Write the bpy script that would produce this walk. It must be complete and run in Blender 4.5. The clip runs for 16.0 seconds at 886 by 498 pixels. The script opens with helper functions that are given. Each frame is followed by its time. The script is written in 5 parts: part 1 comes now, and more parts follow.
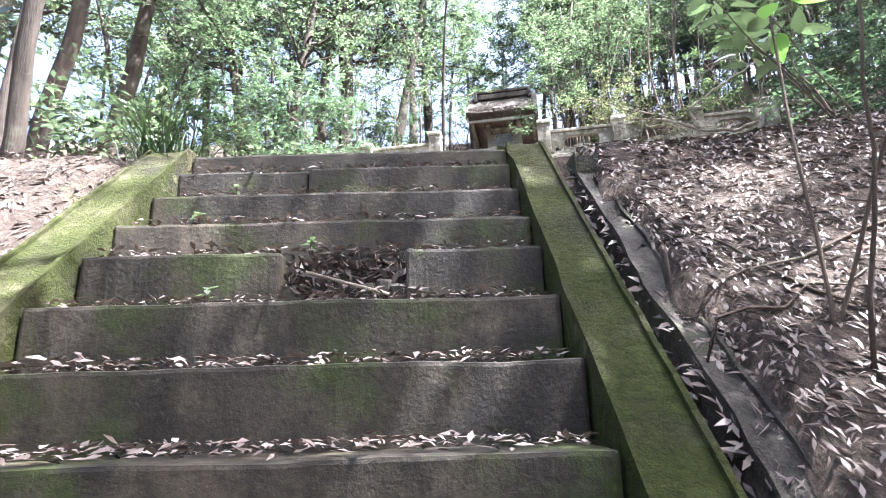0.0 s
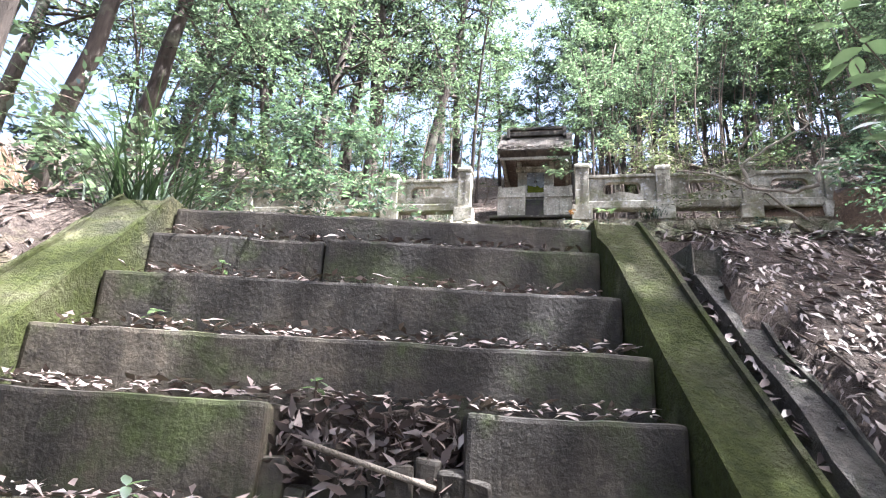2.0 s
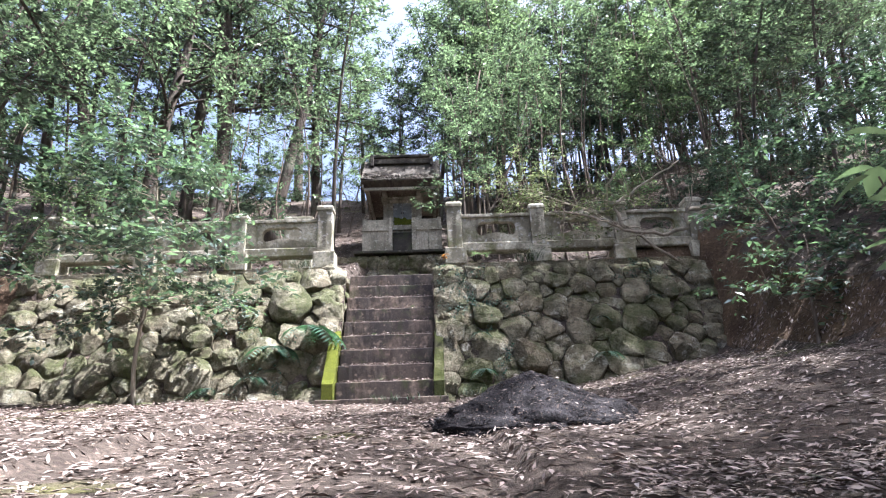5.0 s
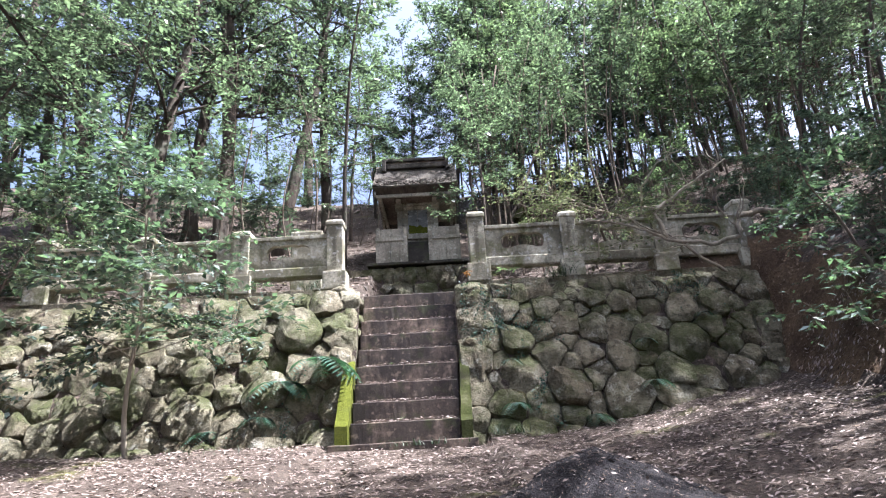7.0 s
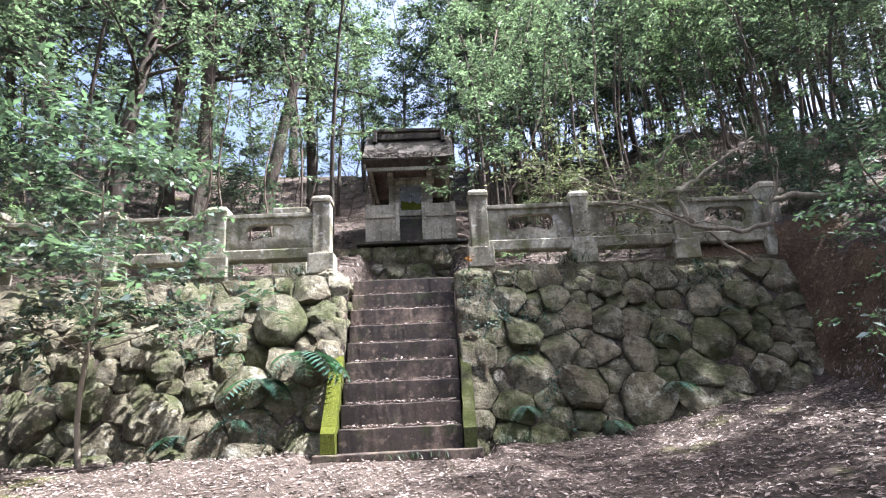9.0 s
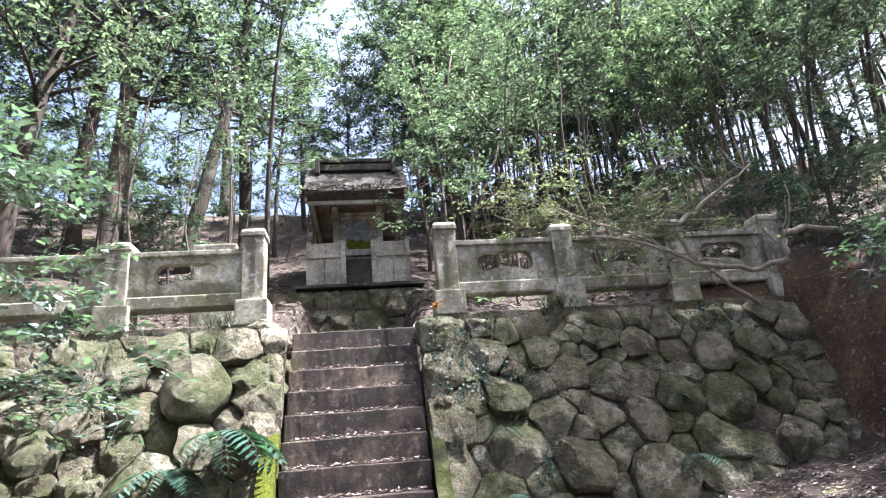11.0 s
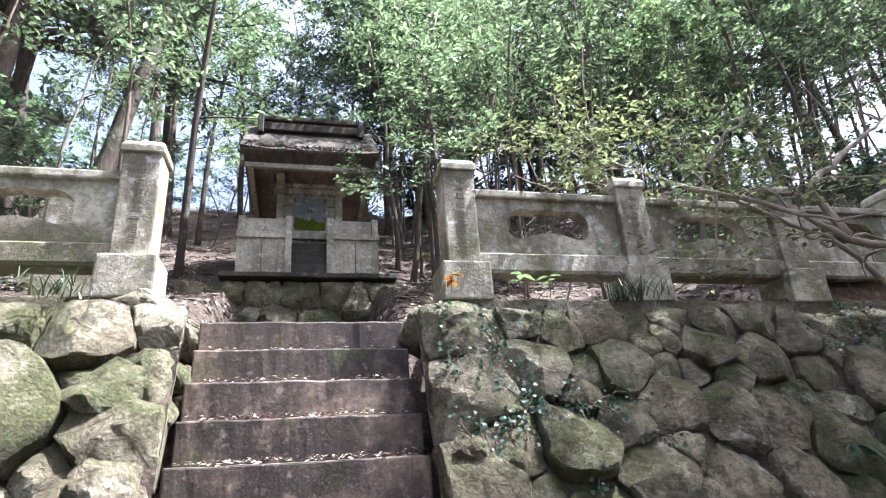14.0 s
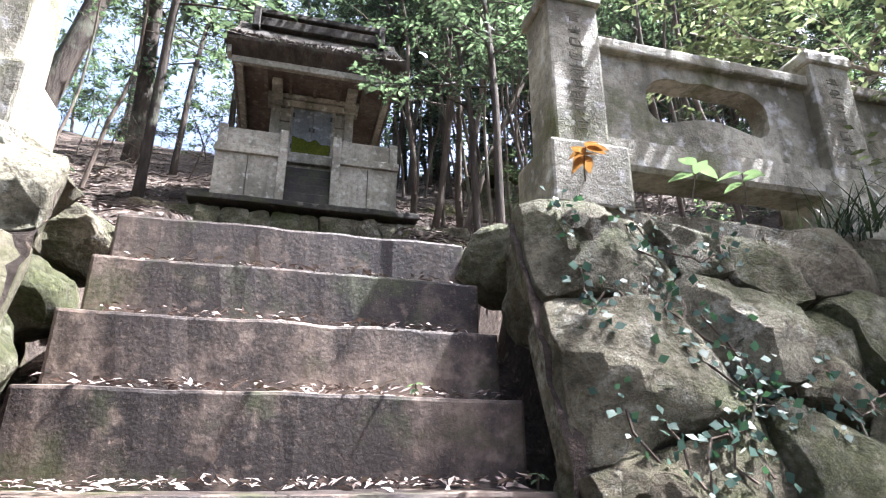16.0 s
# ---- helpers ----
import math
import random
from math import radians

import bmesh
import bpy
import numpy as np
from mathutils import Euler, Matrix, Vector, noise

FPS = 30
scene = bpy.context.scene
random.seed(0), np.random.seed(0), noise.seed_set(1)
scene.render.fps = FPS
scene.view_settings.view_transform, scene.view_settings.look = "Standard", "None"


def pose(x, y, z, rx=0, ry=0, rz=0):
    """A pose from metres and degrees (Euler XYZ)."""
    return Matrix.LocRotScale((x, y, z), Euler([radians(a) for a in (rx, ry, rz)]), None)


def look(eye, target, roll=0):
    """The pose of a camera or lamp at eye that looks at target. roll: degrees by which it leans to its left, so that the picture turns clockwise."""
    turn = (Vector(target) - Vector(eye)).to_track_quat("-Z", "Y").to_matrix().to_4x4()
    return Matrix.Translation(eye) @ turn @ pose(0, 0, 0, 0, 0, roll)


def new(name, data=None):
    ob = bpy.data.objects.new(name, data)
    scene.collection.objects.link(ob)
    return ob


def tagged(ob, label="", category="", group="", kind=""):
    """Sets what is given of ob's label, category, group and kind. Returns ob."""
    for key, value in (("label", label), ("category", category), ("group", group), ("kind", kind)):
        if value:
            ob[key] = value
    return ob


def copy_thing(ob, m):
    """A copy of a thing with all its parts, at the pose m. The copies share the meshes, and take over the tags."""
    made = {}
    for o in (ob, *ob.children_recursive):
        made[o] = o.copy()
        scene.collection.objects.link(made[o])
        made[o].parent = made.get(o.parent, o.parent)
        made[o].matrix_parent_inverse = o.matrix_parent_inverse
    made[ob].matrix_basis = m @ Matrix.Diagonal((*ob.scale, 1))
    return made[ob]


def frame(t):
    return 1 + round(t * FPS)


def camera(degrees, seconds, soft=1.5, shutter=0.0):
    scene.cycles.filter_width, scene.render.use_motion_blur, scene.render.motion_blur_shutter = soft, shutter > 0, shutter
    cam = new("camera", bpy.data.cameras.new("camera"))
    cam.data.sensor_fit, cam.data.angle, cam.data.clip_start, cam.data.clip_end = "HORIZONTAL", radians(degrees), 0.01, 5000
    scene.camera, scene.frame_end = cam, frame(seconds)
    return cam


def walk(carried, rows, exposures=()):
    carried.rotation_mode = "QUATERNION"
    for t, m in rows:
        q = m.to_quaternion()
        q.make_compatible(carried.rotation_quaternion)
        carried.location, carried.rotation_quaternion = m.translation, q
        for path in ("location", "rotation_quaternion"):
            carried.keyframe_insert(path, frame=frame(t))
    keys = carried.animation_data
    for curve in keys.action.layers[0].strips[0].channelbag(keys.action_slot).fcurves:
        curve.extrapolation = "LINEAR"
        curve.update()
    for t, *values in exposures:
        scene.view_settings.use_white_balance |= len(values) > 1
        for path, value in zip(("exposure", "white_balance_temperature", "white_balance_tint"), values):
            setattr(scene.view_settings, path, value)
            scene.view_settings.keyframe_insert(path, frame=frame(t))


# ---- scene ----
cam = camera(72.9, 16.0, 1.15)
PATH = [
    (0, (0.975, -10.995, -1.944), (0.629, -9.091, -1.438), -1.6),
    (0.5, (0.931, -10.862, -1.899), (0.494, -8.985, -1.364), 0.6),
    (1, (0.855, -10.769, -1.703), (0.665, -8.88, -1.073), 1.5),
    (1.5, (0.828, -10.578, -1.643), (0.594, -8.691, -1.023), 2.1),
    (2, (0.724, -10.429, -1.519), (0.331, -8.561, -0.925), 3.4),
    (2.5, (0.681, -10.371, -1.334), (0.59, -8.466, -0.733), -0.1),
    (3, (0.698, -10.199, -1.152), (0.49, -8.317, -0.507), -5.3),
    (3.5, (0.631, -10.062, -1.103), (0.373, -8.18, -0.476), -3.5),
    (4, (0.652, -9.903, -0.94), (0.706, -8.009, -0.299), -2.2),
    (6.5, (0.45, -9.009, -0.247), (0.505, -7.111, 0.382), -2.3),
    (7, (0.496, -8.815, -0.074), (0.507, -6.916, 0.552), -3.3),
    (7.5, (0.628, -8.65, 0.092), (0.43, -6.729, 0.613), -1.3),
    (8, (0.434, -8.534, 0.144), (0.471, -6.605, 0.669), -1.0),
    (10.3, (0.237, -7.271, 0.594), (0.271, -5.361, 1.186), -3.9),
    (10.5, (0.164, -7.168, 0.619), (0.297, -5.289, 1.29), -1.6),
    (11, (0.137, -6.75, 0.697), (0.399, -4.88, 1.357), -4.9),
    (11.5, (0.089, -6.308, 0.775), (0.483, -4.447, 1.393), -0.3),
    (12, (0.107, -5.888, 0.849), (0.588, -4.081, 1.559), -4.1),
    (12.5, (0.069, -5.444, 0.906), (0.535, -3.629, 1.605), -4.0),
    (13, (0.075, -5.026, 0.944), (0.536, -3.221, 1.673), -7.2),
    (13.5, (-0.001, -4.553, 0.977), (0.277, -2.708, 1.699), -4.0),
    (14, (-0.023, -4.144, 1.023), (0.429, -2.341, 1.762), -3.8),
    (14.5, (-0.054, -3.666, 1.067), (0.284, -1.792, 1.678), -3.4),
    (15, (-0.07, -3.233, 1.116), (0.366, -1.374, 1.713), -2.9),
    (15.5, (-0.068, -2.768, 1.157), (0.361, -0.93, 1.819), -4.3),
    (16, (-0.025, -2.344, 1.249), (0.455, -0.525, 1.928), 0.2),
]
KELVIN, TINT = 5700, 16
EXPOSURES = [(t, stops, KELVIN, TINT) for t, stops in ((0, 3.72), (2, 3.45), (4, 2.88), (6.5, 2.58), (8, 2.6), (10.5, 2.75), (13, 2.92), (16, 3.12))]
walk(cam, [(t, look(eye, target, roll)) for t, eye, target, roll in PATH], EXPOSURES)

# ---- world and sun ----
SUN_WAY = Vector((0.62, -0.06, 1.28)).normalized()      # from the place to the sun
world = bpy.data.worlds.new("sky")
scene.world = world
world.use_nodes = True
wn = world.node_tree.nodes
sky = wn.new("ShaderNodeTexSky")
sky.sky_type = "NISHITA"
sky.sun_disc = False
sky.dust_density, sky.air_density = 9.0, 1.0
sky.sun_elevation = math.asin(SUN_WAY.z)
sky.sun_rotation = math.atan2(SUN_WAY.x, SUN_WAY.y)
world.node_tree.links.new(sky.outputs[0], wn["Background"].inputs[0])
wn["Background"].inputs[1].default_value = 0.076
sun = new("sun", bpy.data.lights.new("sun", "SUN"))
sun.data.energy, sun.data.angle, sun.data.color = 5.0, radians(0.55), (1.0, 0.95, 0.86)
sun.matrix_world = look(SUN_WAY * 40, (0, 0, 0))


# ---- materials ----
class Nodes:
    """A small builder for node materials on world-space coordinates."""

    def __init__(self, name):
        self.material = bpy.data.materials.new(name)
        self.material.use_nodes = True
        self.tree = self.material.node_tree
        self.shader = self.tree.nodes["Principled BSDF"]
        self.where = self.add("ShaderNodeNewGeometry")

    def add(self, kind, **inputs):
        n = self.tree.nodes.new(kind)
        for key, value in inputs.items():
            self.put(n, key.replace("_", " "), value)
        return n

    def put(self, n, key, value):
        socket = n.inputs[int(key)] if key.isdigit() else n.inputs[key]
        if isinstance(value, bpy.types.NodeSocket):
            self.tree.links.new(value, socket)
        else:
            socket.default_value = value

    def noise(self, scale, detail=6, rough=0.6, stretch=None):
        vec = self.where.outputs["Position"]
        if stretch:
            m = self.add("ShaderNodeMapping", Vector=vec)
            m.inputs["Scale"].default_value = stretch
            vec = m.outputs[0]
        return self.add("ShaderNodeTexNoise", Vector=vec, Scale=scale, Detail=detail, Roughness=rough).outputs[0]

    def ramp(self, value, a, b):
        n = self.add("ShaderNodeMapRange", Value=value)
        n.inputs["From Min"].default_value, n.inputs["From Max"].default_value = a, b
        return n.outputs[0]

    def mix(self, fac, a, b):
        n = self.tree.nodes.new("ShaderNodeMix")
        n.data_type = "RGBA"
        for socket, value in ((n.inputs[0], fac), (n.inputs[6], a), (n.inputs[7], b)):
            if isinstance(value, bpy.types.NodeSocket):
                self.tree.links.new(value, socket)
            else:
                socket.default_value = (*value, 1) if isinstance(value, tuple) else value
        return n.outputs[2]

    def math(self, op, a, b=0.5):
        n = self.tree.nodes.new("ShaderNodeMath")
        n.operation = op
        n.use_clamp = True
        for k, v in enumerate((a, b)):
            self.put(n, str(k), v)
        return n.outputs[0]

    def bump(self, height, strength, distance=0.02):
        n = self.add("ShaderNodeBump", Height=height, Strength=strength, Distance=distance)
        self.tree.links.new(n.outputs[0], self.shader.inputs["Normal"])

    def done(self, colour, rough, spec=0.4):
        self.put(self.shader, "Base Color", colour)
        self.put(self.shader, "Roughness", rough)
        self.shader.inputs["Specular IOR Level"].default_value = spec
        return self.material


def concrete(name, dark, light, moss, moss_from=0.56, streaks=True, spec=0.4, rough=0.75, lichen=0.5, relief=0.026, stain=0.0):
    """Weathered concrete: two-scale mottling, water streaks, lichen spots and moss where its own noise says so."""
    k = Nodes(name)
    big, fine = k.noise(2.3, 8), k.noise(26, 8, 0.7)
    c = k.mix(k.ramp(big, 0.43, 0.60), dark, light)
    c = k.mix(k.math("MULTIPLY", k.ramp(fine, 0.45, 0.65), 0.6), c, tuple(v * 0.45 for v in dark))
    if streaks:
        run = k.noise(9, 5, 0.6, (1.0, 1.0, 0.13))
        c = k.mix(k.math("MULTIPLY", k.ramp(run, 0.52, 0.7), 0.65), c, tuple(v * 0.4 for v in dark))
    if stain:
        wet = k.noise(1.9, 7, 0.62, (1.0, 1.0, 0.55))
        c = k.mix(k.math("MULTIPLY", k.ramp(wet, 0.44, 0.54), stain), c, tuple(v * 0.8 for v in dark))
        grit = k.noise(75, 4, 0.7)
        c = k.mix(k.math("MULTIPLY", k.ramp(grit, 0.58, 0.68), 0.45), c, light)
    spots = k.noise(14, 3, 0.5)
    c = k.mix(k.math("MULTIPLY", k.ramp(spots, 0.58, 0.70), lichen), c, tuple(min(0.6, v * 1.8) for v in light))
    patch = k.math("MULTIPLY", k.ramp(k.noise(3.1, 7, 0.65), moss_from, moss_from + 0.12), 0.85)
    green = k.mix(k.ramp(k.noise(40, 4), 0.3, 0.7), moss, tuple(v * 0.45 for v in moss))
    c = k.mix(patch, c, green)
    k.bump(k.math("ADD", k.math("MULTIPLY", fine, 0.6), k.math("MULTIPLY", k.noise(60, 5, 0.7), 0.6)), 0.9, relief)
    return k.done(c, rough, spec)


def stone_material(name, dark, light, moss):
    """Field stone with a tone of its own for each piece, veins, lichen, and moss that prefers some stones and upward faces."""
    k = Nodes(name)
    own = k.add("ShaderNodeObjectInfo").outputs["Random"]
    other = k.add("ShaderNodeTexWhiteNoise", Vector=k.add("ShaderNodeObjectInfo").outputs["Location"]).outputs[0]
    big, mid, fine = k.noise(3.5, 8, 0.6), k.noise(11, 8, 0.72), k.noise(38, 8, 0.75)
    c = k.mix(k.ramp(big, 0.36, 0.66), dark, light)
    c = k.mix(k.math("MULTIPLY", k.ramp(own, 0.35, 1.0), 0.7), c, k.mix(big, (0.060, 0.048, 0.030), (0.205, 0.165, 0.105)))
    c = k.mix(k.math("MULTIPLY", k.ramp(mid, 0.50, 0.60), 0.65), c, tuple(v * 0.7 for v in dark))
    c = k.mix(k.math("MULTIPLY", k.ramp(fine, 0.48, 0.66), 0.6), c, tuple(v * 0.45 for v in dark))
    pale = k.math("MULTIPLY", k.ramp(k.noise(6, 8, 0.72), 0.54, 0.62), k.ramp(other, 0.1, 0.6))
    c = k.mix(k.math("MULTIPLY", pale, k.math("MULTIPLY", k.ramp(fine, 0.62, 0.42), 0.85)), c, (0.42, 0.42, 0.36))
    up = k.add("ShaderNodeSeparateXYZ", Vector=k.where.outputs["Normal"]).outputs[2]
    m = k.math("ADD", k.math("MULTIPLY", k.ramp(k.noise(2.2, 7, 0.65), 0.36, 0.62), 0.62), k.math("MULTIPLY", k.ramp(up, 0.3, 0.85), 0.28))
    m = k.math("ADD", m, k.math("MULTIPLY", k.ramp(own, 0.45, 0.0), 0.25))
    m = k.math("MULTIPLY", k.ramp(m, 0.34, 0.70), k.math("ADD", k.ramp(mid, 0.34, 0.54), 0.25))
    m = k.math("MULTIPLY", m, 0.88)
    c = k.mix(m, c, k.mix(k.ramp(k.noise(48, 4), 0.35, 0.7), moss, tuple(v * 0.4 for v in moss)))
    k.bump(k.math("ADD", k.math("MULTIPLY", mid, 0.8), k.math("MULTIPLY", fine, 0.4)), 1.0, 0.085)
    return k.done(c, 0.82, 0.3)


def earth(name, dark, light, scale=3.0, moss=None):
    k = Nodes(name)
    c = k.mix(k.ramp(k.noise(scale, 8, 0.65), 0.35, 0.65), dark, light)
    c = k.mix(k.math("MULTIPLY", k.ramp(k.noise(scale * 14, 6, 0.7), 0.4, 0.7), 0.75), c, tuple(v * 0.35 for v in dark))
    c = k.mix(k.math("MULTIPLY", k.ramp(k.noise(scale * 9, 4), 0.6, 0.68), 0.55), c, (0.30, 0.23, 0.18))
    if moss:
        c = k.mix(k.math("MULTIPLY", k.ramp(k.noise(0.9, 6, 0.6), 0.6, 0.68), 0.6), c, moss)
    k.bump(k.noise(scale * 9, 8, 0.7), 1.0, 0.04)
    return k.done(c, 0.95, 0.15)


def bark(name, dark, light):
    k = Nodes(name)
    c = k.mix(k.ramp(k.noise(9, 7, 0.65, (1, 1, 0.22)), 0.35, 0.68), dark, light)
    c = k.mix(k.math("MULTIPLY", k.ramp(k.noise(2.2, 5), 0.55, 0.68), 0.5), c, (0.17, 0.19, 0.14))
    k.bump(k.noise(22, 7, 0.7, (1, 1, 0.2)), 0.9, 0.03)
    return k.done(c, 0.9, 0.2)


def leaf(name, dark, light, glow, gloss=0.38, through_light=0.35):
    """A leaf: glossy above, letting some light through; each leaf has its own tone."""
    k = Nodes(name)
    own = k.where.outputs["Random Per Island"]
    c = k.mix(own, dark, light)
    k.done(c, gloss, 0.95 if gloss < 0.3 else 0.3)
    vivid = k.ramp(own, 0.62, 0.80)
    back = k.add("ShaderNodeBsdfTranslucent", Color=k.mix(vivid, tuple(v * 0.55 for v in glow), tuple(v * 1.6 for v in glow)))
    both = k.tree.nodes.new("ShaderNodeMixShader")
    both.inputs[0].default_value = through_light
    k.tree.links.new(k.shader.outputs[0], both.inputs[1])
    k.tree.links.new(back.outputs[0], both.inputs[2])
    k.tree.links.new(both.outputs[0], k.tree.nodes["Material Output"].inputs[0])
    return k.material


def dead_leaf(name, tones, rough=0.55):
    k = Nodes(name)
    own = k.where.outputs["Random Per Island"]
    c = k.mix(k.ramp(own, 0.0, 0.5), tones[0], tones[1])
    c = k.mix(k.ramp(own, 0.72, 1.0), c, tones[2])
    return k.done(c, rough, 0.45)


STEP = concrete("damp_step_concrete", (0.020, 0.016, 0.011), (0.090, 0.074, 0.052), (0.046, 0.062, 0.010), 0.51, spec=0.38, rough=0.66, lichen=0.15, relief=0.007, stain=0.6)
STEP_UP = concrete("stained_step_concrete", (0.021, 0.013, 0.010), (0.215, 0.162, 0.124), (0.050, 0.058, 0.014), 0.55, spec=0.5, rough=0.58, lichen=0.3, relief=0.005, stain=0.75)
FENCE = concrete("lichened_fence_concrete", (0.15, 0.138, 0.098), (0.44, 0.415, 0.33), (0.12, 0.126, 0.045), 0.52, relief=0.014)
SHRINE = concrete("pale_shrine_concrete", (0.20, 0.185, 0.145), (0.38, 0.355, 0.29), (0.11, 0.115, 0.05), 0.66, relief=0.010)
# brown copy of the shrine concrete: shade under eaves and cap put into colour
SHRINE_SHADED = concrete("shaded_brown_concrete", (0.10, 0.072, 0.055), (0.19, 0.15, 0.12), (0.1, 0.09, 0.06), 0.7)
THATCH = concrete("weathered_bark_roof", (0.026, 0.022, 0.018), (0.085, 0.074, 0.061), (0.08, 0.08, 0.04), 0.62, streaks=False, rough=0.95)
MOSS = concrete("mossy_kerb_concrete", (0.030, 0.030, 0.018), (0.080, 0.078, 0.042), (0.038, 0.048, 0.009), 0.40, streaks=False, spec=0.15, rough=0.95)
MOSS_BRIGHT = concrete("bright_moss_concrete", (0.06, 0.068, 0.016), (0.12, 0.13, 0.03), (0.095, 0.11, 0.013), 0.40, streaks=False, spec=0.1, rough=0.95)
GUTTER = concrete("grey_gutter_concrete", (0.030, 0.026, 0.020), (0.095, 0.086, 0.068), (0.05, 0.056, 0.020), 0.50)
STONE = stone_material("mossy_field_stone", (0.060, 0.053, 0.030), (0.33, 0.308, 0.222), (0.068, 0.080, 0.022))
SOIL = earth("forest_soil", (0.046, 0.036, 0.030), (0.120, 0.096, 0.080), 2.6, (0.11, 0.12, 0.03))
CUT = earth("bare_cut_earth", (0.055, 0.036, 0.024), (0.14, 0.096, 0.060), 1.8)
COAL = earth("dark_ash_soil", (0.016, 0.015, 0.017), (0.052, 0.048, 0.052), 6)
BARK = bark("brown_bark", (0.06, 0.045, 0.036), (0.15, 0.12, 0.095))
BARK_DARK = bark("dark_bark", (0.03, 0.025, 0.021), (0.085, 0.068, 0.055))
BARK_PALE = bark("pale_branch_bark", (0.17, 0.145, 0.115), (0.31, 0.275, 0.22))
LEAF_DARK = leaf("evergreen_leaf", (0.024, 0.036, 0.031), (0.095, 0.118, 0.106), (0.145, 0.220, 0.105), 0.26, 0.34)
LEAF_BROAD = leaf("broad_leaf", (0.045, 0.10, 0.035), (0.075, 0.14, 0.05), (0.15, 0.30, 0.06), 0.35, 0.4)
LEAF_FRESH = leaf("fresh_leaf", (0.030, 0.046, 0.032), (0.086, 0.112, 0.076), (0.150, 0.230, 0.095), 0.22, 0.32)
# tones raised to pale grey-green, putting glints of sun into the leaf colour
LEAF_GLOSS = leaf("glinting_evergreen_leaf", (0.045, 0.070, 0.060), (0.150, 0.185, 0.165), (0.13, 0.23, 0.095), 0.17, 0.22)
LEAF_YELLOW = leaf("yellow_green_leaf", (0.075, 0.110, 0.040), (0.155, 0.18, 0.085), (0.19, 0.235, 0.105), 0.42, 0.3)
LEAF_FERN = leaf("fern_leaf", (0.026, 0.060, 0.045), (0.055, 0.105, 0.080), (0.06, 0.15, 0.06), 0.45, 0.22)
GRASS = leaf("grass_blade", (0.020, 0.036, 0.022), (0.045, 0.066, 0.036), (0.05, 0.09, 0.03), 0.45, 0.15)
RUST = leaf("rust_leaf", (0.10, 0.045, 0.018), (0.18, 0.09, 0.03), (0.22, 0.11, 0.03), 0.5, 0.3)
LITTER = dead_leaf("fallen_leaf", ((0.045, 0.033, 0.029), (0.115, 0.086, 0.074), (0.29, 0.24, 0.215)))
# brighter copy of the fallen-leaf tones, with sunlight put into the colour
LITTER_SUNLIT = dead_leaf("sunlit_fallen_leaf", ((0.10, 0.074, 0.064), (0.21, 0.165, 0.145), (0.42, 0.355, 0.325)))
INK = Nodes("engraved_ink").done((0.15, 0.14, 0.112, 1), 0.9, 0.1)
DOOR = concrete("grey_door_metal", (0.155, 0.17, 0.18), (0.24, 0.26, 0.27), (0.15, 0.18, 0.03), 0.66, rough=0.5)
IRON = Nodes("dark_iron").done((0.04, 0.04, 0.042, 1), 0.6, 0.4)


# ---- shape helpers ----
RNG = np.random.default_rng(7)


def mesh_of(bm, material, smooth=False):
    me = bpy.data.meshes.new(material.name)
    bmesh.ops.recalc_face_normals(bm, faces=bm.faces)
    bm.to_mesh(me)
    bm.free()
    me.materials.append(material)
    if smooth:
        me.polygons.foreach_set("use_smooth", [True] * len(me.polygons))
    return me


def part(name, bm, material, parent, label="", smooth=False):
    ob = new(name, bm if isinstance(bm, bpy.types.Mesh) else mesh_of(bm, material, smooth))
    ob.parent = parent
    return tagged(ob, label)


def thing(name, place, label, category, group="", kind=""):
    ob = new(name)
    ob.empty_display_size = 0.1
    ob.matrix_world = place if isinstance(place, Matrix) else Matrix.Translation(place)
    return tagged(ob, label, category, group, kind)


def block(bm, x0, y0, z0, x1, y1, z1, bevel=0.008, m=None):
    """A box between two corners with worn, bevelled edges."""
    size, mid = Vector((x1 - x0, y1 - y0, z1 - z0)), Vector(((x0 + x1) / 2, (y0 + y1) / 2, (z0 + z1) / 2))
    mat = (m or Matrix()) @ Matrix.Translation(mid) @ Matrix.Diagonal((*size, 1))
    made = bmesh.ops.create_cube(bm, size=1, matrix=mat)
    if bevel:
        edges = list({e for v in made["verts"] for e in v.link_edges})
        bmesh.ops.bevel(bm, geom=edges, offset=bevel, segments=2, profile=0.6, affect="EDGES")
    return bm


def fresh_block(*args, **kw):
    return block(bmesh.new(), *args, **kw)


def prism(bm, outline, axis, a, b, m=None):
    """An outline in the plane across an axis ('x': (y, z), 'y': (x, z)), carried from a to b."""
    def at(p, d):
        v = Vector((d, p[0], p[1])) if axis == "x" else Vector((p[0], d, p[1]))
        return m @ v if m else v
    lo, hi = [bm.verts.new(at(p, a)) for p in outline], [bm.verts.new(at(p, b)) for p in outline]
    n = len(outline)
    for k in range(n):
        bm.faces.new((lo[k], lo[(k + 1) % n], hi[(k + 1) % n], hi[k]))
    bm.faces.new(lo)
    bm.faces.new(hi[::-1])
    return bm


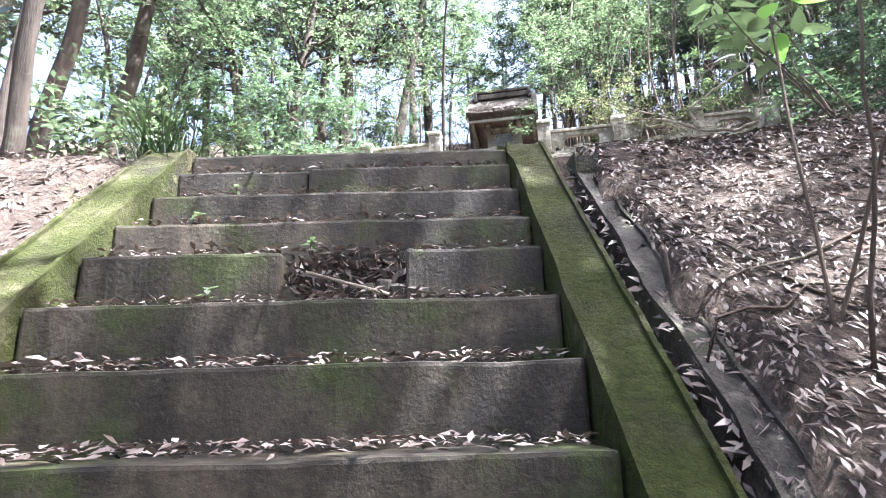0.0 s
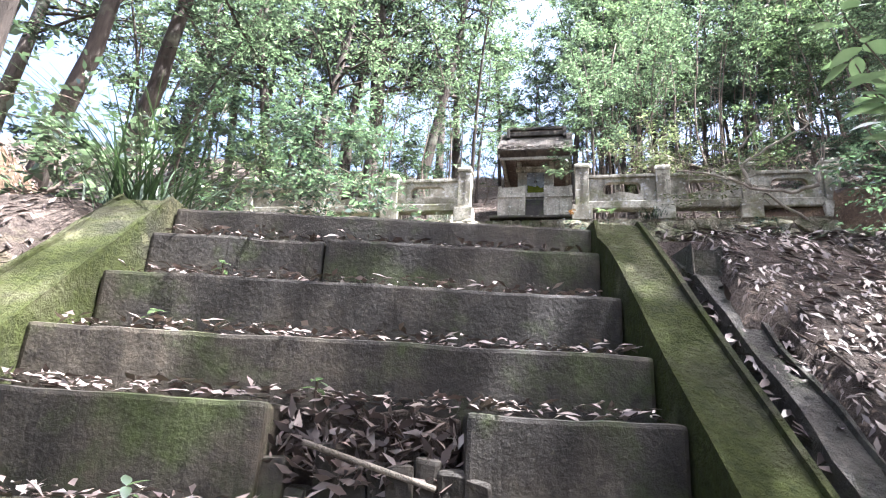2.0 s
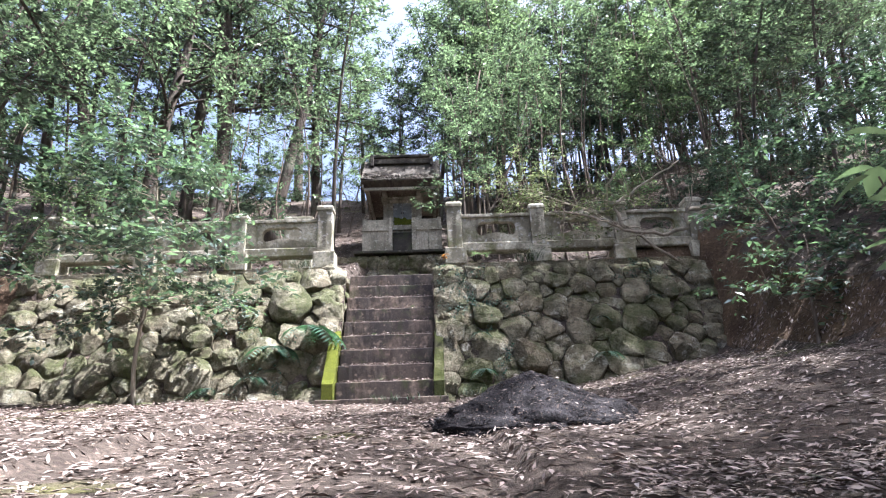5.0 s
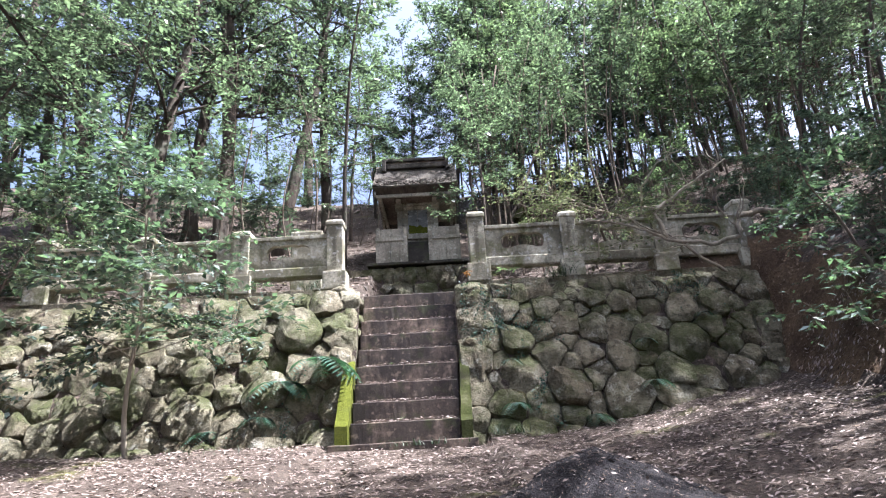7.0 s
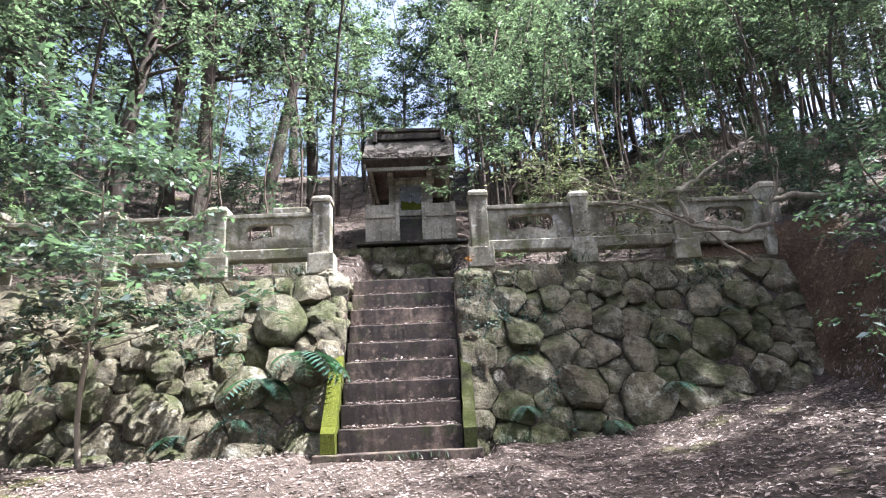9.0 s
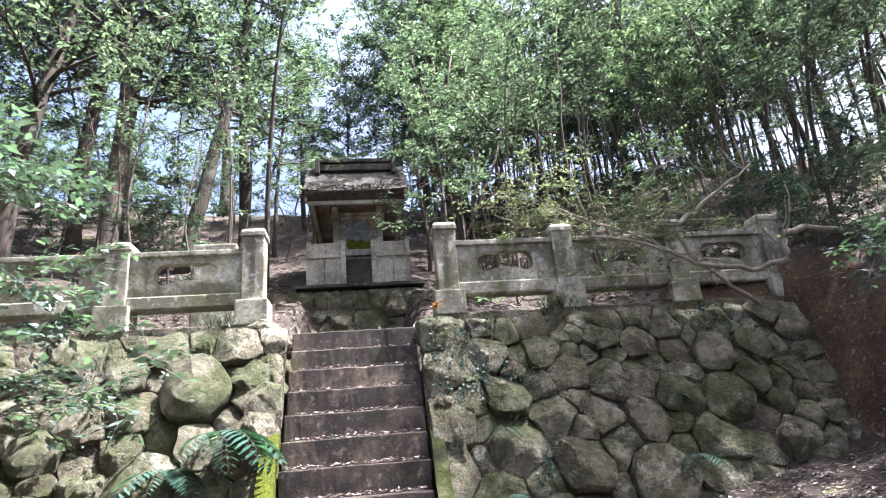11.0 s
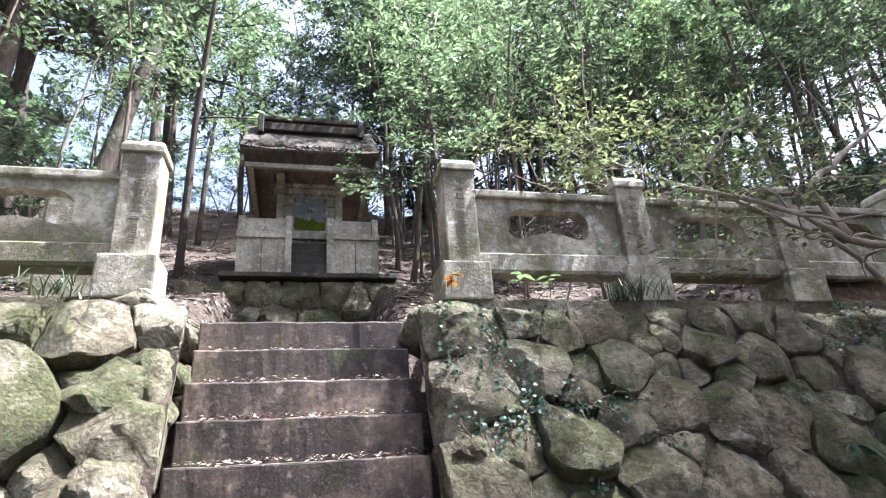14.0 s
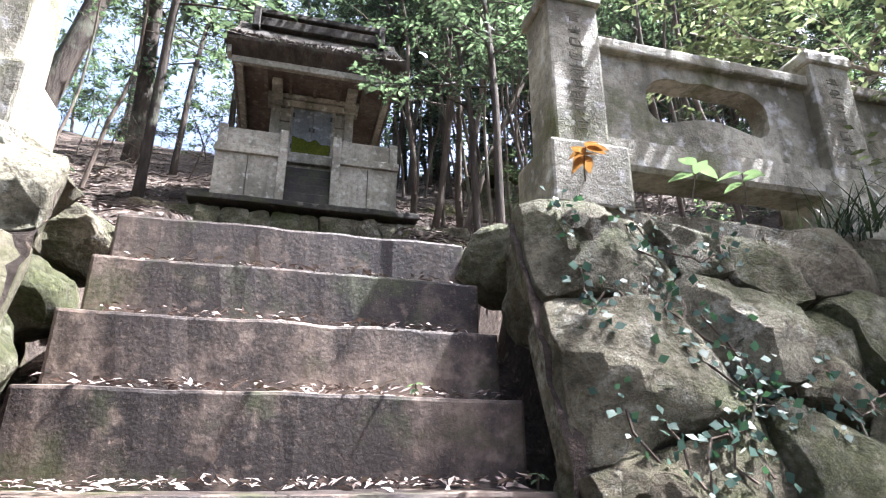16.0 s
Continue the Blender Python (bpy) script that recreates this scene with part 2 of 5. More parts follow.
def rough_bar(x0, y0, z0, x1, y1, z1, amount=0.006, cuts=22, seed=0.0):
    """A long concrete bar whose arrises waver and chip."""
    bm = fresh_block(x0, y0, z0, x1, y1, z1, bevel=0.011)
    long = [e for e in bm.edges if abs(e.verts[0].co.x - e.verts[1].co.x) > 0.5 * (x1 - x0)]
    bmesh.ops.subdivide_edges(bm, edges=long, cuts=cuts, use_grid_fill=True)
    for v in bm.verts:
        p = Vector((v.co.x * 5, v.co.y * 5 + seed, v.co.z * 5 + seed * 3))
        v.co += noise.noise_vector(p) * amount + noise.noise_vector(p * 3.1) * amount * 0.6
    return bm


def tube(bm, points, radii, sides=7):
    """A tapering stem along points."""
    rings = []
    for k, p in enumerate(points):
        p = Vector(p)
        way = Vector(points[min(k + 1, len(points) - 1)]) - Vector(points[max(k - 1, 0)])
        side = way.cross(Vector((0.31, 0.17, 0.93)) if abs(way.normalized().z) < 0.9 else Vector((1, 0.2, 0))).normalized()
        other = way.cross(side).normalized()
        rings.append([bm.verts.new(p + (side * math.cos(a) + other * math.sin(a)) * radii[k]) for a in (2 * math.pi * j / sides for j in range(sides))])
    for r, s in zip(rings, rings[1:]):
        for j in range(sides):
            bm.faces.new((r[j], r[(j + 1) % sides], s[(j + 1) % sides], s[j]))
    bm.faces.new(rings[0][::-1])
    bm.faces.new(rings[-1])
    return bm


def wander(start, way, length, steps, bend, rng, lift=0.0):
    """A crooked line of points from start."""
    p, d, pts = Vector(start), Vector(way).normalized(), [Vector(start)]
    for _ in range(steps):
        d = (d + Vector(rng.normal(0, bend, 3)) + Vector((0, 0, lift))).normalized()
        p = p + d * (length / steps)
        pts.append(p.copy())
    return pts


def leaf_mesh(name, base, way, length, width, material, fold=0.12, roll=None, rng=RNG):
    """Many pointed, folded leaves as one mesh: two triangles a leaf."""
    n = len(base)
    base, way = np.asarray(base, float), np.asarray(way, float)
    way = way / np.linalg.norm(way, axis=1, keepdims=True)
    roll = rng.normal(0, 1, (n, 3)) if roll is None else roll
    side = np.cross(way, roll)
    side /= np.linalg.norm(side, axis=1, keepdims=True) + 1e-9
    up = np.cross(side, way)
    length, width = np.broadcast_to(length, n)[:, None], np.broadcast_to(width, n)[:, None]
    mid = base + way * length * 0.45
    verts = np.stack([base, mid + side * width / 2 + up * length * fold, base + way * length, mid - side * width / 2 + up * length * fold], 1).reshape(-1, 3)
    me = bpy.data.meshes.new(name)
    me.vertices.add(4 * n)
    me.vertices.foreach_set("co", verts.ravel())
    me.loops.add(4 * n)
    me.loops.foreach_set("vertex_index", np.arange(4 * n))
    me.polygons.add(n)
    me.polygons.foreach_set("loop_start", np.arange(0, 4 * n, 4))
    me.update(calc_edges=True)
    me.materials.append(material)
    return me


# ---- the ground ----
STAIR_TURN = 11.0
STAIR = Matrix.Translation((0.815, -8.464, -0.824)) @ Matrix.Rotation(radians(STAIR_TURN), 4, "Z")
# in the stair's own frame x runs along the treads (0 at the right kerb, negative to the left) and -y runs down
NOSING = 0.885
AXIS = Vector((math.sin(radians(STAIR_TURN)), -math.cos(radians(STAIR_TURN))))
ALONG = Vector((math.cos(radians(STAIR_TURN)), math.sin(radians(STAIR_TURN))))


def stair_uv(x, y):
    dx, dy = x - 0.815, y + 8.464
    return dx * ALONG.x + dy * ALONG.y, dx * AXIS.x + dy * AXIS.y


def smooth_step(a, b, v):
    k = min(1.0, max(0.0, (v - a) / (b - a)))
    return k * k * (3 - 2 * k)


def ground(x, y, detail=True):
    u, v = stair_uv(x, y)
    n1 = noise.noise(Vector((x * 0.35, y * 0.35, 0.0)))
    n2 = noise.noise(Vector((x * 1.6, y * 1.6, 3.0)))
    # the clearing climbs gently to the retaining wall
    z = -0.82 + 0.82 * min(1.0, max(0.0, -v / 6.7))
    if v > 0:
        z = -0.82 - NOSING * min(v, 3.5) - 0.10 * max(0.0, v - 3.5)
    # the bank beside the lower stair, and the hill beside the clearing
    right = -0.06 + 0.13 * max(0.0, u - 0.25) if v > -0.4 else 0.0
    edge = 4.95 + 0.35 * n1 + 0.2 * math.sin(y * 1.3) - 0.9 * smooth_step(-1.6, -3.2, y)
    far_r = max(0.0, x - edge)
    hill_r = max(right, 0.16 * max(0.0, x - 1.6) ** 1.2 * smooth_step(0.5, -1.5, v)) + (0.55 + 0.75 * smooth_step(-4, -1.5, y)) * smooth_step(0.0, 0.7, far_r) + 0.40 * max(0.0, far_r - 0.5)
    edge_l = -5.2 + 0.4 * n1 + 0.4 * smooth_step(-3, -7, y) * 4.2
    far_l = max(0.0, edge_l - x)
    hill_l = 1.25 * smooth_step(0.1, 0.9, far_l) * smooth_step(1.0, -1.0, v) + 0.22 * max(0.0, far_l - 0.5)
    left = 0.10 * max(0.0, -u - 1.9) if v > -0.4 else 0.0
    low = z + hill_r + hill_l + left
    # behind the retaining wall the hill climbs to a crest
    back = max(0.0, y - 0.35)
    high = 2.12 + 0.47 * min(back, 3.0) + 0.57 * min(max(back - 3.0, 0.0), 12.5 - 5.5 * smooth_step(2.0, 7.0, x)) - 0.30 * max(0.0, back - 16.5)
    high += 0.30 * min(max(0.0, x - 3.2), 5.5) + 0.13 * max(0.0, -x - 5.0)
    path = smooth_step(0.95, 0.55, abs(x)) * smooth_step(3.2, 2.95, y)
    high = high * (1 - path) + min(high, 2.10) * path
    t = smooth_step(-1.22, -0.42, y)
    z = low * (1 - t) + max(high, low) * t if y < -0.42 else max(high, min(low, high + 1.2))
    if y < 0.5 and abs(x) < 0.93:
        z = min(z, low - 0.05 if y < -1.9 else 1.95 + 1.07 * min(0.0, y) - 0.30)
    elif y < -0.35 and abs(x) < 5.0:
        z = min(z, max(low, 2.3 * (y + 1.22) / 0.85 + 0.1))
    # below the stair's treads
    if v > -0.12 and -1.66 < u < 0.20:
        z = min(z, -0.82 - NOSING * max(v, 0.0) - 0.42)
    elif v > -0.05 and 0.20 <= u < 0.34:
        z = min(z, -0.82 - NOSING * max(v, 0.0) - 0.30)
    if detail:
        rough = 0.0 if (-1.7 < u < 0.5 and v > -0.15) or abs(x) < 0.8 and -2.1 < y < 2.8 else 1.0
        z += rough * (0.035 * n2 + 0.016 * noise.noise(Vector((x * 6, y * 6, 1.0))) + 0.06 * n1 * smooth_step(1, 4, abs(x)))
        if y > 1.0:
            z += 0.16 * noise.noise(Vector((x * 0.8, y * 0.8, 5.0)))
    return z


def axis_points(a, b, fine, reach):
    pts = list(np.arange(a, b + 1e-6, fine))
    step, p = fine, b
    while p < reach:
        step *= 1.28
        p += step
        pts.append(p)
    step, p = fine, a
    while p > -reach:
        step *= 1.28
        p -= step
        pts.insert(0, p)
    return pts


gx, gy = axis_points(-6.6, 6.6, 0.115, 400), axis_points(-13.2, 4.2, 0.115, 400)
verts = [(x, y, ground(x, y)) for y in gy for x in gx]
w = len(gx)
faces = [(j * w + i, j * w + i + 1, (j + 1) * w + i + 1, (j + 1) * w + i) for j in range(len(gy) - 1) for i in range(w - 1)]
me = bpy.data.meshes.new("ground")
me.from_pydata(verts, [], faces)
me.materials.append(SOIL)
me.materials.append(CUT)
steep = np.zeros(len(faces), int)
for k, f in enumerate(me.polygons):
    if f.normal.z < 0.66 and (f.center.x > 3.0 or f.center.x < -4.0) and -7 < f.center.y < 1.5:
        steep[k] = 1
me.polygons.foreach_set("material_index", steep)
me.polygons.foreach_set("use_smooth", [True] * len(faces))
tagged(new("ground", me), "brown forest soil climbing in banks under fallen leaves", "ground", kind="structure")

# a heap of dark ash soil on the clearing
bm = bmesh.new()
bmesh.ops.create_uvsphere(bm, u_segments=96, v_segments=48, radius=1)
for v in bm.verts:
    r = math.hypot(v.co.x, v.co.y)
    n = noise.noise(v.co * 2.2) * 0.12 + noise.noise(v.co * 7) * 0.08 + noise.noise(v.co * 17) * 0.05
    v.co = Vector((v.co.x * 0.88 * (1 + n), v.co.y * 0.75 * (1 + n), max(-0.15, (0.43 * max(0.0, 1 - r) ** 0.85 + n * 0.20 - 0.07) if v.co.z > 0 else -0.15)))
heap = new("ash_mound", mesh_of(bm, COAL, True))
heap.location = (1.30, -5.25, ground(1.30, -5.25) - 0.02)
tagged(heap, "low mound of dark ashy soil on the clearing", "mound")

# ---- the lower stair ----
lower = thing("lower_stairway", STAIR, "damp mossy concrete stairway between low kerbs", "stairs", kind="structure")
DROPS = [0.0, -0.123, -0.313, -0.500, -0.650, -0.843]
RUNS = [0.0, -0.124, -0.335, -0.570, -0.735, -0.960]
for k in range(6, 17):
    DROPS.append(DROPS[-1] - 0.182)
    RUNS.append(RUNS[-1] - 0.206)
for k, (run, drop) in enumerate(zip(RUNS, DROPS)):
    back = run + (0.36 if k else 0.22)
    base = drop - 0.34
    if k == 4:
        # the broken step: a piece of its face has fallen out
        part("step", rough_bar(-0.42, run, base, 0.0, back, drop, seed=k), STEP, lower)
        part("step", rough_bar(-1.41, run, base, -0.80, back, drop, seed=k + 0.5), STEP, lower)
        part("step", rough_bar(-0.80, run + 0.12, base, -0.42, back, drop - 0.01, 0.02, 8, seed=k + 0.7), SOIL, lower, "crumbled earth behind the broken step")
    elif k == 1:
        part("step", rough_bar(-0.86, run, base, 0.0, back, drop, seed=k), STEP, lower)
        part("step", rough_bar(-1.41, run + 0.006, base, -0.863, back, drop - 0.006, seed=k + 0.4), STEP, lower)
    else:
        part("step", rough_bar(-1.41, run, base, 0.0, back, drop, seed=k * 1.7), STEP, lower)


def sloped_bar(x0, x1, top, lowest, length, head=0.0, cuts=40, amount=0.006):
    """A kerb that follows the stair's slope, with a wavering top."""
    bm = bmesh.new()
    outline = [(head, top), (head, top - lowest), (-length, top - NOSING * length - lowest), (-length, top - NOSING * length), (0.0 - 0.02, top)]
    prism(bm, outline, "x", x0, x1)
    long = [e for e in bm.edges if abs(e.verts[0].co.y - e.verts[1].co.y) > 1.0]
    bmesh.ops.subdivide_edges(bm, edges=long, cuts=cuts, use_grid_fill=True)
    bmesh.ops.bevel(bm, geom=[e for e in bm.edges if abs(e.calc_face_angle(0)) > 0.9], offset=0.014, segments=2, affect="EDGES")
    for v in bm.verts:
        v.co += noise.noise_vector(v.co * 4) * amount + noise.noise_vector(v.co * 13) * amount * 0.7
    return bm


part("kerb", sloped_bar(0.004, 0.165, 0.012, 0.55, 3.6, 0.16), MOSS, lower, "moss-covered sloping concrete kerb")
part("kerb", sloped_bar(-1.60, -1.414, 0.012, 0.55, 3.6, 0.16), MOSS, lower, "moss-covered sloping concrete kerb")
part("gutter_wall", sloped_bar(0.275, 0.375, -0.095, 0.45, 3.5, -0.12, 60, 0.014), GUTTER, lower, "grey concrete wall of the side gutter")
# the gutter bed has the same near-black colour as the mound
part("gutter_bed", sloped_bar(0.168, 0.268, -0.24, 0.25, 3.5, 0.0), COAL, lower, "near-black bed of the side gutter")
part("outer_kerb", sloped_bar(-2.06, -1.94, -0.06, 0.45, 3.5, 0.0), GUTTER, lower, "grey concrete side wall")
part("landing", rough_bar(-1.41, 0.225, -0.2, 0.0, 0.55, -0.012), SOIL, lower, "trodden earth at the stair head")

# ---- the upper stair ----
upper = thing("upper_stairway", (0, 0, 0), "steep narrow concrete stairway set into a stone wall", "stairs", kind="structure")
for k in range(9):
    y, z, half = -0.225 * k, 2.15 - 0.24 * k, 0.685 - 0.008 * k
    part("step", rough_bar(-half, y, z - 0.30, half, y + (0.42 if k else 0.5), z, 0.006, 26, seed=20 + k * 2.3), STEP_UP, upper)
part("base_step", rough_bar(-0.84, -2.02, -0.35, 0.80, -1.70, 0.0 + 0.005, 0.006, 20, seed=51), STEP_UP, upper)
for a, b in ((-0.775, -0.632), (0.634, 0.755)):
    bm = prism(bmesh.new(), [(-1.95, -0.15), (-1.95, 0.20), (-1.84, 0.26), (-1.10, 1.03), (-1.00, 1.04), (-1.00, -0.15)], "x", a, b)
    bmesh.ops.subdivide_edges(bm, edges=[e for e in bm.edges if e.calc_length() > 0.4], cuts=8, use_grid_fill=True)
    for v in bm.verts:
        v.co.x += math.copysign(0.038, a) * (v.co.y + 1.90)
        v.co += noise.noise_vector(v.co * 5) * 0.012
    # the left kerb's moss is a brighter copy, with sunlight in its colour
    part("kerb", bm, MOSS_BRIGHT if a < 0 else MOSS, upper, "sunlit-green moss-covered kerb" if a < 0 else "dark moss-covered kerb")

# ---- the stone retaining wall ----
FACE = Vector((0, 0.93, 2.1)).normalized()
OUT = Vector((0, -2.1, 0.93)).normalized()


def clip(poly, p, n):
    """The part of a polygon on the side of p away from n."""
    out = []
    for a, b in zip(poly, poly[1:] + poly[:1]):
        da, db = (a - p).dot(n), (b - p).dot(n)
        if da <= 0:
            out.append(a)
        if da * db < 0:
            out.append(a + (b - a) * (da / (da - db)))
    return out


def stone_cells(seeds, x0, x1, h0, h1):
    """Weighted cells round seeds (x, h, radius)."""
    for i, (x, h, r) in enumerate(seeds):
        poly = [Vector(p) for p in ((x0, h0), (x1, h0), (x1, h1), (x0, h1))]
        a = Vector((x, h))
        for j, (x2, h2, r2) in enumerate(seeds):
            b = Vector((x2, h2))
            d = (b - a).length
            if i != j and d < 1.9:
                t = 0.5 + (r * r - r2 * r2) / (2 * d * d)
                poly = clip(poly, a + (b - a) * t, (b - a) / d)
                if len(poly) < 3:
                    break
        if len(poly) >= 3:
            yield a, poly, r


def stone_mesh(centre, poly, rng, bulge):
    """A field stone that fills its cell: an angular lump with broken flat faces and a recessed rim."""
    c = sum(poly, Vector((0, 0))) / len(poly)
    size = math.sqrt(abs(sum(p.x * q.y - p.y * q.x for p, q in zip(poly, poly[1:] + poly[:1]))) / 2 / math.pi)
    rim = []
    for p, q in zip(poly, poly[1:] + poly[:1]):
        m = max(1, int((q - p).length / max(0.045, 0.22 * size)))
        for k in range(m):
            rim.append(p.lerp(q, (k + 0.25) / m) - c)
    rim = [rim[k - 1] * 0.12 + rim[k] * 0.76 + rim[(k + 1) % len(rim)] * 0.12 for k in range(len(rim))]
    n = len(rim)
    off = Vector(rng.uniform(-50, 50, 3))
    cuts = []
    for k in range(7):
        a, lean = rng.uniform(0, 6.283), rng.uniform(0.08, 0.80)
        way = Vector((math.cos(a) * math.sin(lean), math.sin(a) * math.sin(lean), math.cos(lean)))
        cuts.append((way, size * math.sin(lean) * rng.uniform(0.38, 0.80) + bulge * math.cos(lean) * rng.uniform(0.75, 1.10)))
    bm, rings = bmesh.new(), []
    for scale, depth in ((0.96, -0.70), (0.992, 0.05), (0.982, 0.60), (0.945, 1.0), (0.86, 1.22), (0.62, 1.22), (0.32, 1.26)):
        ring = []
        for d in rim:
            q = Vector((d.x * scale, d.y * scale, depth * bulge))
            if depth > -0.1:
                for way, far in cuts:
                    q.z = min(q.z, max((far - q.x * way.x - q.y * way.y) / way.z, min(depth, 0.12) * bulge))
                q += noise.noise_vector(q * 4 + off) * 0.022 * min(1, size * 4) + noise.noise_vector(q * 12 + off) * 0.016
            ring.append(bm.verts.new(q))
        rings.append(ring)
    for r, s in zip(rings, rings[1:]):
        for k in range(n):
            bm.faces.new((r[k], r[(k + 1) % n], s[(k + 1) % n], s[k]))
    top = bm.verts.new(sum((v.co for v in rings[-1]), Vector()) / n)
    for k in range(n):
        bm.faces.new((rings[-1][k], rings[-1][(k + 1) % n], top))
    bm.faces.new(rings[0][::-1])
    me = mesh_of(bm, STONE, True)
    me.set_sharp_from_angle(angle=radians(17))
    return me, c


def fill_seeds(given, x0, x1, h0, h1, rng, size):
    seeds = [(x, h, r * 0.86) for x, h, r in given]
    for _ in range(2600):
        x, h = rng.uniform(x0, x1), rng.uniform(h0, h1)
        r = size * rng.uniform(0.55, 1.25) * (1.25 - 0.22 * h)
        if all(math.hypot(x - a, h - b) > 0.80 * (r + c) for a, b, c in seeds):
            seeds.append((x, h, r))
    return seeds


def stone_wall(name, seeds, x0, x1, h0, h1, origin, along, face, label, rng, bulge=0.115):
    wall = thing(name, (0, 0, 0), label, "wall", kind="structure")
    out = along.cross(face)
    for centre, poly, r in stone_cells(seeds, x0, x1, h0, h1):
        me, c = stone_mesh(centre, poly, rng, bulge * rng.uniform(0.75, 1.35) * min(1.5, r / 0.2))
        ob = new("stone", me)
        ob.matrix_world = Matrix.Translation(origin + along * c.x + face * c.y + out * rng.uniform(-0.035, 0.03)) @ Matrix((along, face, out)).transposed().to_4x4()
        ob.parent = wall
    return wall


ORIGIN = Vector((0, -1.50, 0.0))
wall_rng = np.random.default_rng(5)
right_stones = [
    (0.98, 2.08, 0.24), (0.98, 1.62, 0.25), (0.92, 1.05, 0.20), (1.30, 1.78, 0.25), (1.55, 2.05, 0.15), (1.85, 2.08, 0.20),
    (1.88, 1.78, 0.22), (1.42, 1.32, 0.24), (1.75, 1.42, 0.17), (2.10, 1.50, 0.23), (1.42, 0.80, 0.30), (1.85, 1.08, 0.22),
    (2.45, 1.45, 0.24), (2.02, 0.55, 0.29), (2.65, 0.38, 0.34), (2.32, 1.05, 0.22), (2.95, 1.82, 0.22), (3.15, 1.22, 0.25),
    (3.70, 1.68, 0.25), (3.62, 1.08, 0.28), (2.75, 0.95, 0.24), (1.20, 0.38, 0.24), (3.30, 0.70, 0.26), (2.52, 1.90, 0.20),
]
left_stones = [
    (-1.12, 2.06, 0.27), (-1.42, 1.55, 0.37), (-0.84, 1.78, 0.11), (-0.98, 1.00, 0.24), (-1.35, 1.10, 0.20), (-1.72, 1.98, 0.22),
    (-2.05, 1.80, 0.20), (-1.95, 1.40, 0.26), (-1.75, 0.72, 0.30), (-1.25, 0.55, 0.24), (-2.62, 0.42, 0.34), (-3.05, 0.62, 0.17),
    (-3.45, 0.68, 0.28), (-2.65, 1.05, 0.24), (-3.9, 0.42, 0.26), (-1.55, 0.25, 0.26),
]
stone_wall("retaining_wall_right", fill_seeds(right_stones, 0.8, 4.75, -0.25, 2.15, wall_rng, 0.185), 0.67, 4.95, -0.35, 2.26, ORIGIN, Vector((1, 0, 0)), FACE, "retaining wall of mossy rough field stones", wall_rng)
stone_wall("retaining_wall_left", fill_seeds(left_stones, -5.4, -0.85, -0.25, 2.15, wall_rng, 0.185), -5.6, -0.66, -0.35, 2.26, ORIGIN, Vector((1, 0, 0)), FACE, "retaining wall of mossy rough field stones", wall_rng)


def wall_core(x0, x1, h0, h1):
    """The packed earth and small rubble seen deep in the joints."""
    bm, nx, nh = bmesh.new(), int((x1 - x0) / 0.05), int((h1 - h0) / 0.05)
    grid = []
    for j in range(nh + 1):
        row = []
        for i in range(nx + 1):
            x, h = x0 + (x1 - x0) * i / nx, h0 + (h1 - h0) * j / nh
            p = Vector((x * 9, h * 9, 2.0))
            row.append(bm.verts.new(ORIGIN + Vector((x, 0, 0)) + FACE * h + OUT * (0.004 + 0.04 * noise.noise(p) + 0.02 * noise.noise(p * 3))))
        grid.append(row)
    for j in range(nh):
        for i in range(nx):
            bm.faces.new((grid[j][i], grid[j][i + 1], grid[j + 1][i + 1], grid[j + 1][i]))
    tagged(new("wall_core", mesh_of(bm, SOIL, True)), "packed earth and rubble between the wall stones", "wall", kind="structure")


wall_core(0.658, 4.9, -0.3, 2.2)
wall_core(-5.5, -0.658, -0.3, 2.2)
# the short wall under the shrine, between two boulders
plat_stones = [(-1.25, 1.0, 0.34), (1.30, 0.95, 0.36), (-0.72, 1.02, 0.16), (-0.35, 0.95, 0.22), (0.15, 0.86, 0.30), (0.62, 1.12, 0.22), (0.05, 1.22, 0.14)]
stone_wall("shrine_wall", fill_seeds(plat_stones, -1.5, 1.6, 0.05, 1.3, wall_rng, 0.17), -1.55, 1.65, 0.0, 1.47, Vector((0.04, 2.98, 2.05)), Vector((1, 0, 0)), Vector((0, 0.12, 1)).normalized(), "low wall of grey stones under the shrine", wall_rng, 0.10)


# ---- the concrete fence ----
def hole_outline(n, cx, cz, half, high):
    """The cusped, bone-shaped opening of a fence panel."""
    pts = []
    for k in range(n):
        a = 2 * math.pi * k / n
        c, s = math.cos(a), math.sin(a)
        x = half * math.copysign(abs(c) ** 0.62, c)
        z = high * math.copysign(abs(s) ** 0.55, s)
        q = abs(x) / half
        if s > 0:
            z *= 0.78 + 0.22 * abs(math.cos(q * math.pi * 1.55)) ** 0.6
        else:
            z *= 0.45 + 0.55 * min(1, q * 1.25) ** 1.6
        pts.append((cx + x, cz + z))
    return pts


